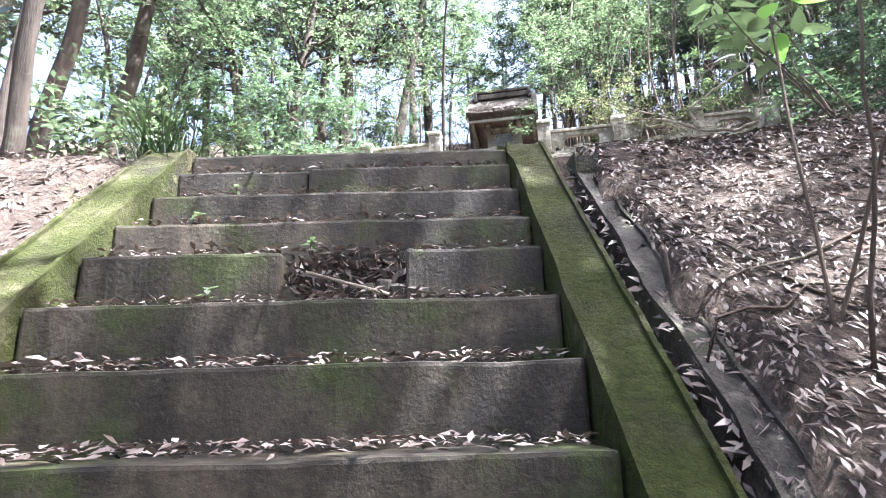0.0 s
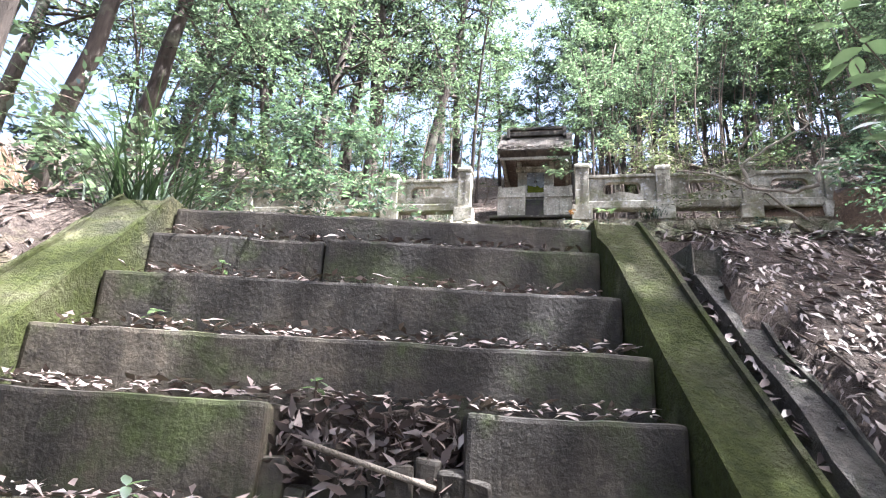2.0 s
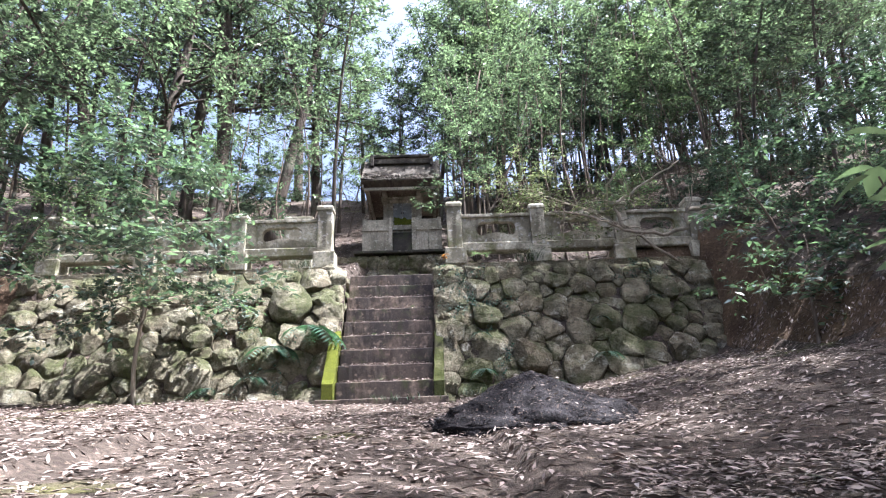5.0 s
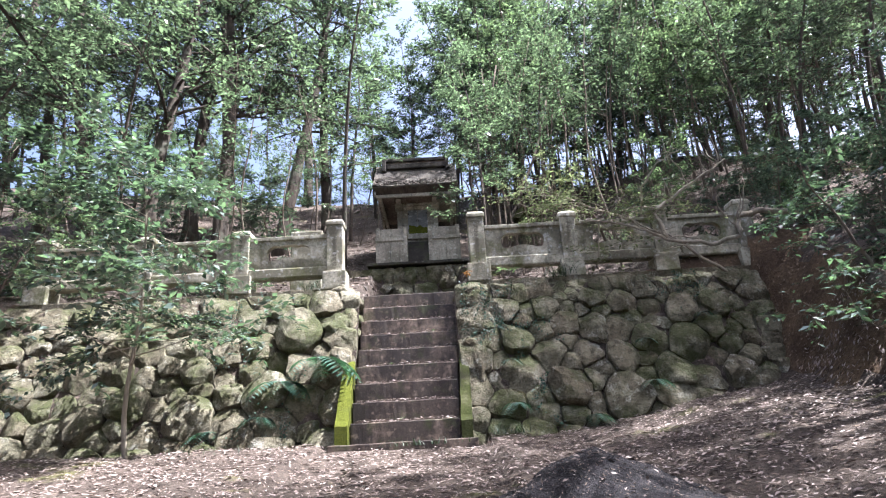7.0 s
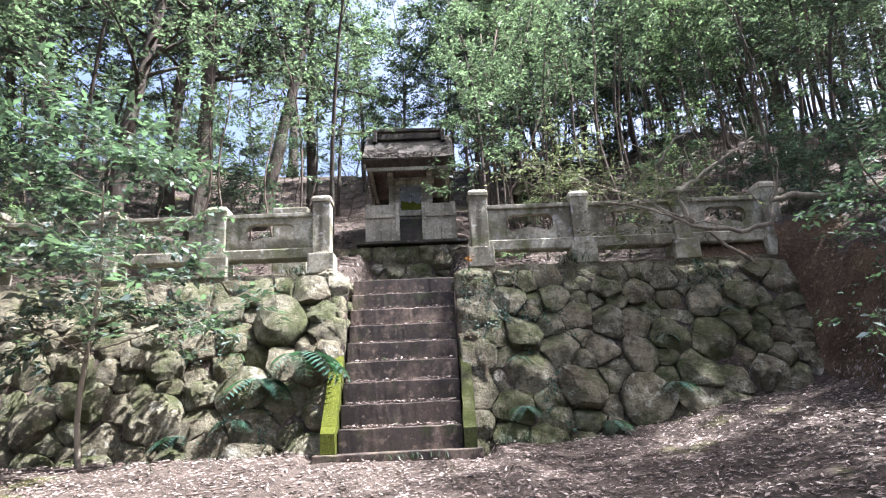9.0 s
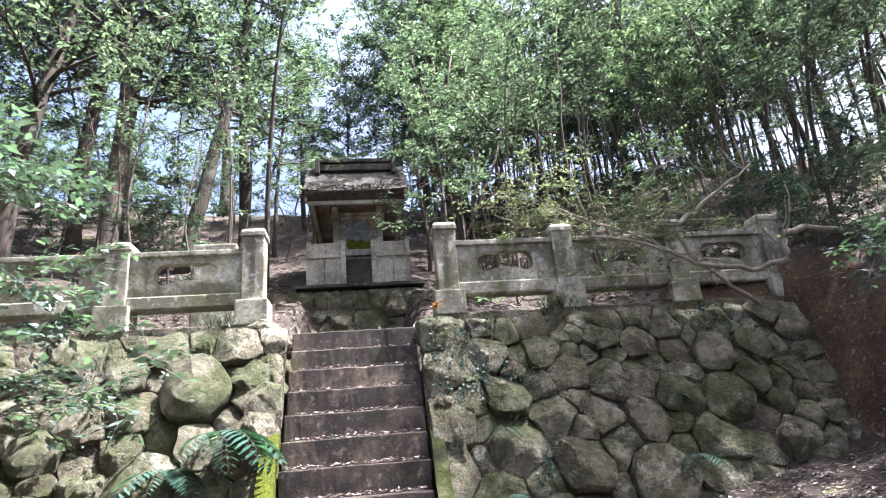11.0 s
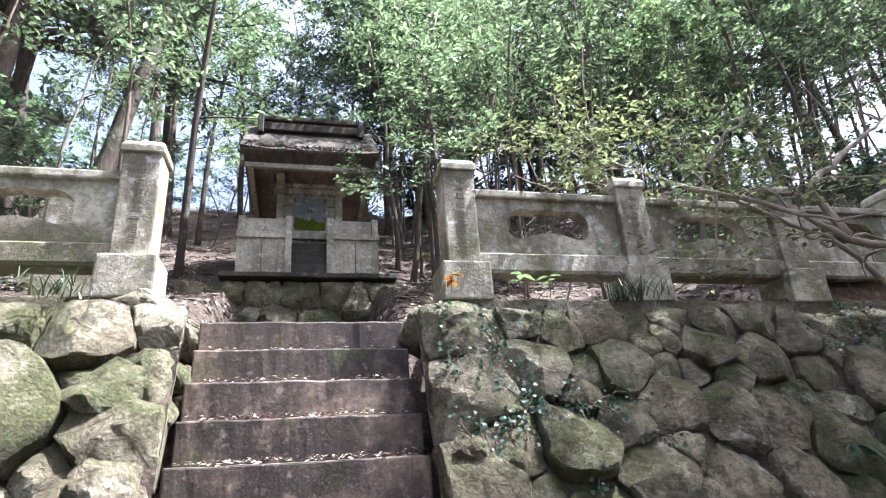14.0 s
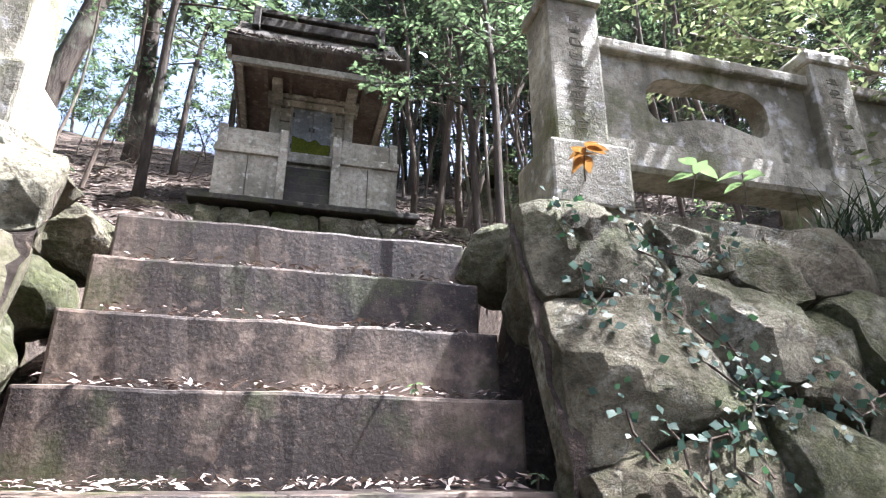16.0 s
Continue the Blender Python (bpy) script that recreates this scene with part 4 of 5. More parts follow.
def keep_out(x, y):
    if y < 0.9 and -5.6 < x < 5.2 and y > -8.6:
        return True
    if -1.45 < x < 1.6 and 0 < y < 6.4:
        return True
    u, v = stair_uv(x, y)
    return v > -1 and -2.6 < u < 2.2


place_rng = np.random.default_rng(21)
spots = [(-4.75, 4.6), (-3.6, 5.6), (-1.64, 3.9), (2.7, 7.4), (7.2, 5.2), (-2.9, 2.6), (4.6, 1.6), (3.0, 3.2), (-6.6, -2.6)]


def plant(kind, x, y, s, turn, tall=1.0):
    m = Matrix.Translation(on_ground(x, y)) @ Matrix.Rotation(turn, 4, "Z") @ Matrix.Diagonal((s, s, s * tall, 1))
    copy_thing(kind, m)


def scatter(n, x0, x1, y0, y1, gap, choose, size):
    made, tall = 0, min(choose) < 5
    for _ in range(n * 30):
        x, y = place_rng.uniform(x0, x1), place_rng.uniform(y0, y1)
        if keep_out(x, y) or (tall and 0.9 < x < 6.6 and y < 5.6) or any(math.hypot(x - a, y - b) < gap for a, b in spots):
            continue
        spots.append((x, y))
        plant(kinds[choose[int(place_rng.integers(len(choose)))]], x, y, place_rng.uniform(*size), place_rng.uniform(0, 6.28), place_rng.uniform(0.9, 1.15))
        made += 1
        if made == n:
            break


# copies set mostly out of view, where their crowns block the sun
for x, y, s, turn in ((6.9, -7.7, 0.8, 3.3), (-6.2, -7.0, 0.8, 0.3), (5.4, -11.1, 0.85, 2.9), (4.5, -12.2, 0.8, 2.8), (-3.9, -13.2, 0.8, 0.6), (10.4, -0.8, 0.92, 3.2), (8.0, -4.6, 0.85, 3.0), (-5.9, -4.6, 0.8, 0.1)):
    plant(canopy, x, y, s, turn)
for x, y, s in ((-6.9, 0.4, 1.5), (-6.3, 1.6, 1.2), (3.4, 10.6, 1.5), (5.0, 9.8, 1.4), (6.6, 10.4, 1.6), (8.0, 9.2, 1.5), (9.6, 10.0, 1.7), (11.4, 8.6, 1.6), (4.2, 12.0, 1.6), (7.2, 12.2, 1.7)):
    plant(kinds[5], x, y, s, x * 2.9)
for x, y, s, k in ((-5.9, 3.4, 0.9, 0), (-7.4, 4.0, 1.0, 1), (-2.75, 7.6, 0.8, 0), (-6.4, 6.8, 1.0, 0)):
    plant(kinds[k], x, y, s, x * 1.3)
# an unseen wood below the stair, behind the walker, added to block sky light
for x, y, s in ((1.6, -17.0, 2.2), (-1.2, -17.8, 2.4), (4.4, -17.6, 2.3), (-3.8, -15.6, 2.0), (6.4, -15.2, 2.0)):
    plant(kinds[5], x, y, s, x * 1.7)
scatter(12, -11, 13, -24, -13.5, 1.6, [0, 1, 2, 3], (0.8, 1.1))
scatter(8, -10, 12, -22, -13, 1.2, [5, 6], (1.2, 2.0))
# straight dark trunks on the left of the shrine, thinning to the bright crest
scatter(9, -1.6, 2.2, 6.6, 12, 0.8, [2, 3, 7, 7], (0.8, 1.1))
scatter(8, -11, -1.5, 4.5, 12, 1.4, [0, 1, 2, 2, 4], (0.8, 1.1))
scatter(7, -13, -6.5, -1, 9, 1.2, [0, 1, 2], (0.8, 1.1))
scatter(6, -17, -7, 3, 14, 1.6, [0, 1, 2], (0.8, 1.1))
scatter(8, -15, 15, 12, 17, 2.0, [0, 1, 2, 4], (0.8, 1.1))
scatter(7, -12, -6, -8, 3, 1.8, [0, 1, 2, 3], (0.7, 1.0))
scatter(12, -4.2, -1.3, 1.2, 7, 0.45, [7, 7, 8], (0.6, 1.0))
scatter(12, -9, -2.0, 1.2, 9, 0.7, [5, 5, 7, 8], (0.35, 0.7))
# crooked and leaning stems on the slope behind and beyond the right fence
scatter(30, 1.5, 13, 2.6, 13, 0.9, [2, 3, 3, 3, 4, 7], (0.75, 1.2))
scatter(40, 1.7, 12, 1.4, 11, 0.45, [7], (0.6, 1.15))
scatter(22, 1.6, 7, 1.4, 8, 0.35, [7], (0.7, 1.1))
scatter(16, 1.7, 9, 0.9, 6, 0.5, [8], (0.5, 1.1))
scatter(12, 2.4, 10, 2.2, 8, 0.6, [6, 5], (0.35, 0.6))
scatter(4, 7.5, 11, -9, -4, 1.6, [2, 3, 4], (0.7, 1.0))
scatter(10, 5.3, 6.8, -3.4, 0.8, 0.35, [5, 6, 8], (0.3, 0.5))
scatter(6, 9, 16, 2, 13, 1.5, [2, 3], (0.75, 1.0))
scatter(9, 7, 17, 5, 16, 1.3, [0, 1, 3, 4], (0.8, 1.1))
scatter(10, 6.0, 8.5, -8, 0.5, 0.8, [5, 5, 6], (0.5, 1.0))
scatter(8, -9, -5.8, -8, 1, 0.8, [5, 5, 6], (0.5, 1.0))
scatter(14, 2.2, 14, 5.6, 13, 0.7, [2, 3, 4], (0.8, 1.1))
scatter(12, -10, 14, 11, 15, 1.0, [5, 6], (0.8, 1.3))
# the dense wood up the slope
for x, y, s, k in ((6.9, 0.6, 0.75, 2), (7.6, 2.4, 0.7, 3), (6.3, 2.9, 0.6, 4), (8.6, 1.0, 0.8, 2), (9.4, 3.6, 0.9, 4), (7.2, -1.0, 0.7, 2)):
    plant(kinds[k], x, y, s, x * 3.7)
for x, y, s in ((5.5, -0.6, 0.55), (5.9, 0.5, 0.6), (6.2, -1.6, 0.65), (5.7, -2.3, 0.6), (6.6, -0.2, 0.7), (5.2, 0.9, 0.5), (6.0, -3.4, 0.7), (5.1, -4.2, 0.55), (6.6, -2.6, 0.8), (4.9, -5.2, 0.45), (5.8, -5.0, 0.7)):
    plant(kinds[5], x, y, s, x * 4.1 + y)
scatter(14, 3.0, 15, 5.5, 13, 0.9, [2, 3, 2, 4], (0.8, 1.15))
scatter(14, -14, 16, 8, 16, 1.0, [5, 6, 5], (0.9, 1.5))
for x, y, s in ((-1.9, 6.6, 0.9), (1.9, 6.9, 0.9), (1.34, 1.25, 0.6), (1.62, 2.6, 0.65)):
    plant(kinds[2], x, y, s, x * 2.0)

# the glossy young tree in front of the left wall, and other shrubs near the path
tree("young_tree", on_ground(-2.95, -2.1), 3.6, 0.032, (-0.02, 0.04), 0.36, 1.6, 36, 13, 0.11, BARK_PALE, LEAF_GLOSS, "young glossy-leaved tree standing before the stone wall", "tree", "", 61, 0.05, 11, (-0.15, 0.5))
tree("young_tree", on_ground(-3.3, -6.9), 3.0, 0.03, (0.10, -0.1), 0.45, 1.5, 14, 9, 0.10, BARK, LEAF_GLOSS, "young glossy tree leaning over the stair head", "tree", "", 62, 0.09, 9)
tree("evergreen_shrub", on_ground(4.35, -4.0), 1.7, 0.024, (-0.2, 0.0), 0.2, 1.0, 13, 8, 0.09, BARK, LEAF_GLOSS, "low glossy shrub at the foot of the bank", "shrub", "", 63, 0.12, 11)
tree("evergreen_shrub", on_ground(5.0, -2.9), 1.7, 0.024, (-0.2, -0.1), 0.2, 1.0, 13, 8, 0.085, BARK, LEAF_GLOSS, "glossy shrub beside the bare earth bank", "shrub", "", 64, 0.12, 11)
tree("yellow_green_bush", (4.75, -0.62, 2.12), 3.7, 0.028, (-0.85, -0.34), 0.34, 1.45, 24, 12, 0.06, BARK_PALE, LEAF_YELLOW, "yellow-green bush leaning over the fence on pale crooked stems", "bush", "", 65, 0.20, 11, (-0.25, 0.45))
tree("evergreen_tree", on_ground(-1.55, -8.75), 6.5, 0.05, (0.05, 0.02), 0.5, 1.8, 14, 10, 0.10, BARK_DARK, LEAF_DARK, "rough-barked tree beside the lower stair", "tree", "", 66, 0.05)
tree("evergreen_tree", on_ground(-1.72, -8.62), 6.0, 0.035, (-0.12, 0.05), 0.5, 1.6, 12, 10, 0.10, BARK_DARK, LEAF_DARK, "thin leaning tree beside the lower stair", "tree", "", 67, 0.06)
tree("evergreen_shrub", on_ground(-2.15, -8.3), 1.3, 0.02, (-0.1, 0.1), 0.15, 0.8, 12, 8, 0.08, BARK, LEAF_DARK, "low dark shrub on the bank beside the stair", "shrub", "", 68, 0.14, 11)
tree("evergreen_shrub", on_ground(-2.7, -9.4), 1.5, 0.02, (0.1, 0.1), 0.15, 0.9, 12, 8, 0.08, BARK, LEAF_DARK, "low dark shrub on the bank beside the stair", "shrub", "", 69, 0.14, 11)


def branch(name, start, way, length, radius, forks, seed, label, material, bend=0.2):
    """A bare crooked branch with side twigs."""
    rng = np.random.default_rng(seed)
    bm = bmesh.new()
    line = wander(start, way, length, 10, bend, rng)
    tube(bm, line, [radius * (1 - 0.7 * k / 10) for k in range(11)], 8)
    for k in range(forks):
        p = line[3 + k % 7]
        d = (line[-1] - line[0]).normalized()
        side = wander(p, d + Vector(rng.normal(0, 0.7, 3)), length * rng.uniform(0.2, 0.45), 6, 0.25, rng)
        tube(bm, side, [radius * 0.4 * (1 - 0.75 * m / 6) for m in range(7)], 5)
        tip = wander(side[3], d + Vector(rng.normal(0, 0.9, 3)), length * 0.16, 4, 0.3, rng)
        tube(bm, tip, [radius * 0.15 * (1 - 0.6 * m / 4) for m in range(5)], 4)
    return tagged(new(name, mesh_of(bm, material, True)), label, "branch")


def laid_branch(corners, radius, twigs, seed, label, material):
    """A crooked branch through given corners, with jitter between them and side twigs."""
    rng = np.random.default_rng(seed)
    line = []
    for a, b in zip(corners, corners[1:]):
        for m in range(4):
            line.append(Vector(a).lerp(Vector(b), m / 4) + Vector(rng.normal(0, 0.012, 3)))
    line.append(Vector(corners[-1]))
    n = len(line)
    bm = tube(bmesh.new(), line, [radius * (1 - 0.75 * k / n) for k in range(n)], 8)
    for k in range(twigs):
        p = line[int(rng.uniform(0.25, 0.95) * n)]
        side = wander(p, Vector((rng.normal(-0.3, 0.7), rng.normal(0, 0.4), rng.normal(0.3, 0.5))), rng.uniform(0.3, 0.8), 6, 0.28, rng)
        tube(bm, side, [radius * 0.28 * (1 - 0.12 * m) for m in range(7)], 5)
        tip = wander(side[3], Vector(rng.normal(0, 1, 3)), 0.25, 4, 0.3, rng)
        tube(bm, tip, [radius * 0.12 * (1 - 0.15 * m) for m in range(5)], 4)
    return tagged(new("pale_branch", mesh_of(bm, material, True)), label, "branch", "pale branches")


laid_branch(((5.9, -0.7, 2.85), (4.85, -1.2, 2.74), (4.48, -1.32, 2.62), (4.42, -1.38, 2.34), (4.1, -1.25, 2.28), (3.6, -1.1, 2.44), (3.2, -1.05, 2.66), (2.55, -0.95, 2.82)), 0.046, 10, 71, "pale crooked bare branch reaching across the fence", BARK_PALE)
laid_branch(((3.6, -1.1, 2.44), (3.5, -1.0, 2.85), (3.9, -0.95, 3.15), (4.3, -0.9, 3.42), (4.75, -0.8, 3.72)), 0.034, 8, 72, "pale forked branch rising before the fence", BARK_PALE)
laid_branch(((3.4, 0.9, 2.9), (3.1, 0.6, 3.5), (2.6, 0.5, 3.62), (2.2, 0.5, 3.55), (1.9, 0.6, 3.75)), 0.03, 8, 73, "grey twisted branch above the fence", BARK)
laid_branch(((3.9, 0.8, 3.0), (3.95, 0.5, 3.9), (4.25, 0.4, 4.3), (4.7, 0.3, 4.5)), 0.026, 7, 74, "pale branch in the thicket", BARK_PALE)
for k, (x, y, d) in enumerate(((1.5, 3.9, (0.12, 0.1, 1)), (1.75, 3.6, (0.22, 0.0, 1)), (1.45, 4.8, (-0.05, 0.1, 1)), (1.95, 4.3, (0.05, 0.0, 1)))):
    branch("bare_sapling", (x, y, ground(x, y) - 0.1), d, 5.0, 0.05, 3, 80 + k, "bare reddish sapling beside the shrine", BARK, 0.07)

# ---- the fallen leaves ----
def litter(name, n, x0, x1, y0, y1, label, size=(0.025, 0.058), skip=lambda x, y: False, seed=1, density=None, material=LITTER):
    rng = np.random.default_rng(seed)
    base, way = [], []
    while len(base) < n:
        x, y = rng.uniform(x0, x1), rng.uniform(y0, y1)
        if skip(x, y) or (density and rng.random() > density(x, y)):
            continue
        base.append((x, y, ground(x, y) + rng.uniform(0.004, 0.022)))
        a = rng.uniform(0, 6.283)
        slope = (ground(x + 0.05 * math.cos(a), y + 0.05 * math.sin(a), False) - ground(x, y, False)) / 0.05
        way.append((math.cos(a), math.sin(a), max(-1.5, min(1.5, slope)) + rng.normal(0, 0.10)))
    roll = np.stack([rng.normal(0, 0.3, n), rng.normal(0, 0.3, n), np.ones(n)], 1)
    length = rng.uniform(*size, n)
    me = leaf_mesh(name, base, way, length, length * rng.uniform(0.20, 0.34, n), material, rng.uniform(-0.02, 0.14, n)[:, None], roll, rng)
    tagged(new(name, me), label, "leaves", kind="stuff")


def off_stairs(x, y):
    u, v = stair_uv(x, y)
    return (v > -0.1 and -1.62 < u < 0.17) or (-0.86 < x < 0.86 and y > -2.05 and y < 0) or (y > -1.5 and y < -0.1) or (-1.15 < x < 1.25 and 2.95 < y < 6.2)


litter("fallen_leaves", 36000, -5.5, 5.0, -8.6, -1.4, "dry brown fallen leaves strewn over the clearing", (0.03, 0.07), seed=2, skip=off_stairs, material=LITTER_SUNLIT)
litter("bank_leaves", 42000, 1.12, 4.0, -12.0, -7.4, "dry brown leaves on the bank beside the stair", (0.014, 0.046), seed=3, skip=off_stairs)
litter("bank_leaves", 13000, -4.0, -0.7, -12.2, -7.6, "dry brown leaves on the bank beside the stair", seed=4, skip=off_stairs)
litter("shrine_leaves", 9000, -4.5, 5, 0.2, 6.5, "dark dry leaves on the slope round the shrine", (0.05, 0.12), seed=8, skip=off_stairs)
litter("hill_leaves", 30000, -9, 13, -0.1, 13, "dry leaves covering the slope behind the fence", (0.04, 0.10), seed=5, skip=off_stairs)


def tread_leaves(name, parent_m, runs, drops, x0, x1, per, seed, label):
    rng = np.random.default_rng(seed)
    base, way = [], []
    for run, drop in zip(runs, drops):
        for _ in range(per):
            base.append(tuple(parent_m @ Vector((rng.uniform(x0, x1), run + rng.uniform(0.015, 0.19), drop + rng.uniform(0.008, 0.03)))))
            a = rng.uniform(0, 6.28)
            way.append((math.cos(a), math.sin(a), rng.normal(0.05, 0.25)))
    n = len(base)
    roll = np.stack([rng.normal(0, 0.4, n), rng.normal(0, 0.4, n), np.ones(n)], 1)
    length = rng.uniform(0.018, 0.05, n)
    tagged(new(name, leaf_mesh(name, base, way, length, length * rng.uniform(0.28, 0.42, n), LITTER_SUNLIT, rng.uniform(0, 0.16, n)[:, None], roll, rng)), label, "leaves", kind="stuff")


# leaves on the treads use the tones with sunlight in them
tread_leaves("step_leaves", STAIR, RUNS[1:11], DROPS[1:11], -1.38, -0.03, 420, 6, "dry leaves lying on the lower treads")
tread_leaves("step_leaves", Matrix(), [-0.225 * k for k in range(1, 9)], [2.15 - 0.24 * k for k in range(1, 9)], -0.60, 0.60, 300, 7, "dry leaves lying on the upper treads")


# ---- small plants ----
def broad_leaf(length, width):
    """One broad leaf along +x with a folded midrib and a drooping tip."""
    bm = bmesh.new()
    n = 7
    mid, one, two = [], [], []
    for k in range(n):
        f = k / (n - 1)
        w = width / 2 * math.sin(math.pi * f ** 0.8) if 0 < k < n - 1 else 0.0
        droop = -0.18 * length * f * f
        mid.append(bm.verts.new((length * f, 0, droop)))
        if w:
            one.append(bm.verts.new((length * f, w, droop + w * 0.22)))
            two.append(bm.verts.new((length * f, -w, droop + w * 0.22)))
    for side in (one, two):
        bm.faces.new((mid[0], mid[1], side[0]))
        for k in range(len(side) - 1):
            bm.faces.new((mid[k + 1], mid[k + 2], side[k + 1], side[k]))
        bm.faces.new((mid[-2], mid[-1], side[-1]))
    return bm


def sapling(base, top, stems, leaves, size, material, label, seed):
    rng = np.random.default_rng(seed)
    it = thing("broadleaf_sapling", base, label, "sapling", "broadleaf saplings")
    blade = mesh_of(broad_leaf(size, size * 0.48), material, True)
    rise = Vector(top) - Vector(base)
    for k in range(stems):
        line = wander((rng.normal(0, 0.05), rng.normal(0, 0.05), -0.08), rise + Vector(rng.normal(0, 0.12, 3)), rise.length * rng.uniform(0.85, 1.1), 9, 0.07, rng)
        part("stem", tube(bmesh.new(), line, [0.006 * (1 - 0.06 * m) for m in range(10)], 6), BARK, it, smooth=True)
        for m in range(leaves):
            p = line[6 + m % 4] + Vector(rng.normal(0, 0.03, 3))
            ob = part("leaf", blade, None, it)
            ob.matrix_local = Matrix.Translation(p) @ Matrix.Rotation(rng.uniform(0, 6.28), 4, "Z") @ Matrix.Rotation(rng.normal(0.1, 0.3), 4, "Y") @ Matrix.Rotation(rng.normal(0, 0.3), 4, "X") @ Matrix.Scale(rng.uniform(0.7, 1.15), 4)
    return it


sapling((1.62, -9.45, ground(1.62, -9.45)), (1.90, -9.30, -0.40), 3, 11, 0.15, LEAF_BROAD, "sapling with large fresh green leaves beside the stair", 91)
sapling((2.55, -8.0, ground(2.55, -8.0)), (2.08, -8.0, 0.24), 4, 13, 0.15, LEAF_FRESH, "sapling with broad dull green leaves at the stair head", 92)


def fern(place, fronds, length, seed, out=(0.0, -1.0)):
    rng = np.random.default_rng(seed)
    it = thing("fern", place, "green fern growing between the wall stones", "fern", "wall ferns")
    for k in range(fronds):
        a = math.atan2(out[1], out[0]) + rng.uniform(-1.3, 1.3)
        size = length * rng.uniform(0.7, 1.15)
        pts = [Vector((math.cos(a) * size * f, math.sin(a) * size * f, size * (0.38 * f - 0.95 * f * f))) for f in (m / 14 for m in range(15))]
        base, way = [], []
        side = Vector((-math.sin(a), math.cos(a), 0))
        for m in range(2, 15):
            for s in (-1, 1):
                base.append(tuple(pts[m]))
                way.append(tuple(side * s + (pts[m] - pts[m - 1]).normalized() * 0.45 + Vector((0, 0, -0.25))))
        f = np.repeat(np.arange(2, 15) / 14, 2)
        reach = size * 0.27 * np.sin(np.pi * np.clip(f * 0.9 + 0.1, 0, 1)) + 0.012
        n = len(base)
        frond = part("frond", leaf_mesh("frond", base, way, reach, reach * 0.30, LEAF_FERN, 0.05, np.tile((0.0, 0.0, 1.0), (n, 1)), rng), None, it)
        tagged(frond, kind="stuff")
        part("rachis", tube(bmesh.new(), pts[:14], [0.004 * (1 - 0.06 * m) for m in range(14)], 4), BARK, frond)
    return it


def on_wall(x, h, out=0.12):
    return tuple(ORIGIN + Vector((x, 0, 0)) + FACE * h + OUT * out)


for k, (x, h, n, size) in enumerate(((-1.15, 1.10, 10, 0.70), (-1.55, 0.80, 8, 0.52), (-1.75, 0.35, 5, 0.30), (1.32, 0.35, 5, 0.28), (2.2, 0.15, 5, 0.28), (3.0, 0.55, 5, 0.30), (3.05, 1.15, 4, 0.22), (-2.3, 0.2, 6, 0.32), (1.30, 0.95, 4, 0.20), (3.9, 1.5, 4, 0.22))):
    fern(on_wall(x, h), n, size, 100 + k)


def ivy(name, x, h, stems, seed, label, reach=0.65):
    """Trailing stems with small leaves over the stones."""
    rng = np.random.default_rng(seed)
    it = thing(name, on_wall(x, h, 0.075), label, "ivy", "wall ivy")
    base, way = [], []
    for k in range(stems):
        p, d, line = Vector((rng.normal(0, 0.15), 0)), Vector((rng.normal(0, 0.6), rng.choice((-1, -1, 1)))).normalized(), []
        for m in range(12):
            d = (d + Vector(rng.normal(0, 0.35, 2))).normalized()
            p = p + d * reach / 12
            p.x, p.y = max(p.x, 0.80 - x) if x > 0 else min(p.x, -0.85 - x), min(p.y, 2.2 - h)
            q = Vector((1, 0, 0)) * p.x + FACE * p.y + OUT * (0.03 * rng.random())
            line.append(q)
            for _ in range(4):
                base.append(tuple(q + Vector(rng.normal(0, 0.03, 3))))
                way.append(tuple(Vector((rng.normal(0, 1), 0, rng.normal(-0.4, 0.6))) + OUT * rng.uniform(0.0, 0.9)))
        part("stem", tube(bmesh.new(), line, [0.004] * 12, 4), BARK, it)
    n = len(base)
    length = rng.uniform(0.018, 0.038, n)
    leaves = part("foliage", leaf_mesh("foliage", base, way, length, length * 0.8, LEAF_FERN, 0.08, np.tile(tuple(OUT), (n, 1)) + rng.normal(0, 0.4, (n, 3)), rng), None, it)
    tagged(leaves, kind="stuff")


ivy("ivy", 1.05, 1.9, 7, 120, "trailing ivy with small leaves over the wall stones")
ivy("ivy", 1.35, 1.6, 6, 121, "trailing ivy with small leaves over the wall stones")
ivy("ivy", 0.95, 2.2, 3, 122, "pale-leaved creeper at the wall top", 0.6)
ivy("ivy", -2.2, 1.6, 5, 123, "trailing ivy with small leaves over the wall stones")
ivy("ivy", -1.6, 0.55, 5, 124, "trailing ivy with small leaves over the wall stones")
ivy("ivy", 4.0, 2.1, 5, 125, "trailing ivy with small leaves over the wall stones")
ivy("ivy", 1.5, 0.4, 4, 126, "small creeper near the wall foot", 0.5)


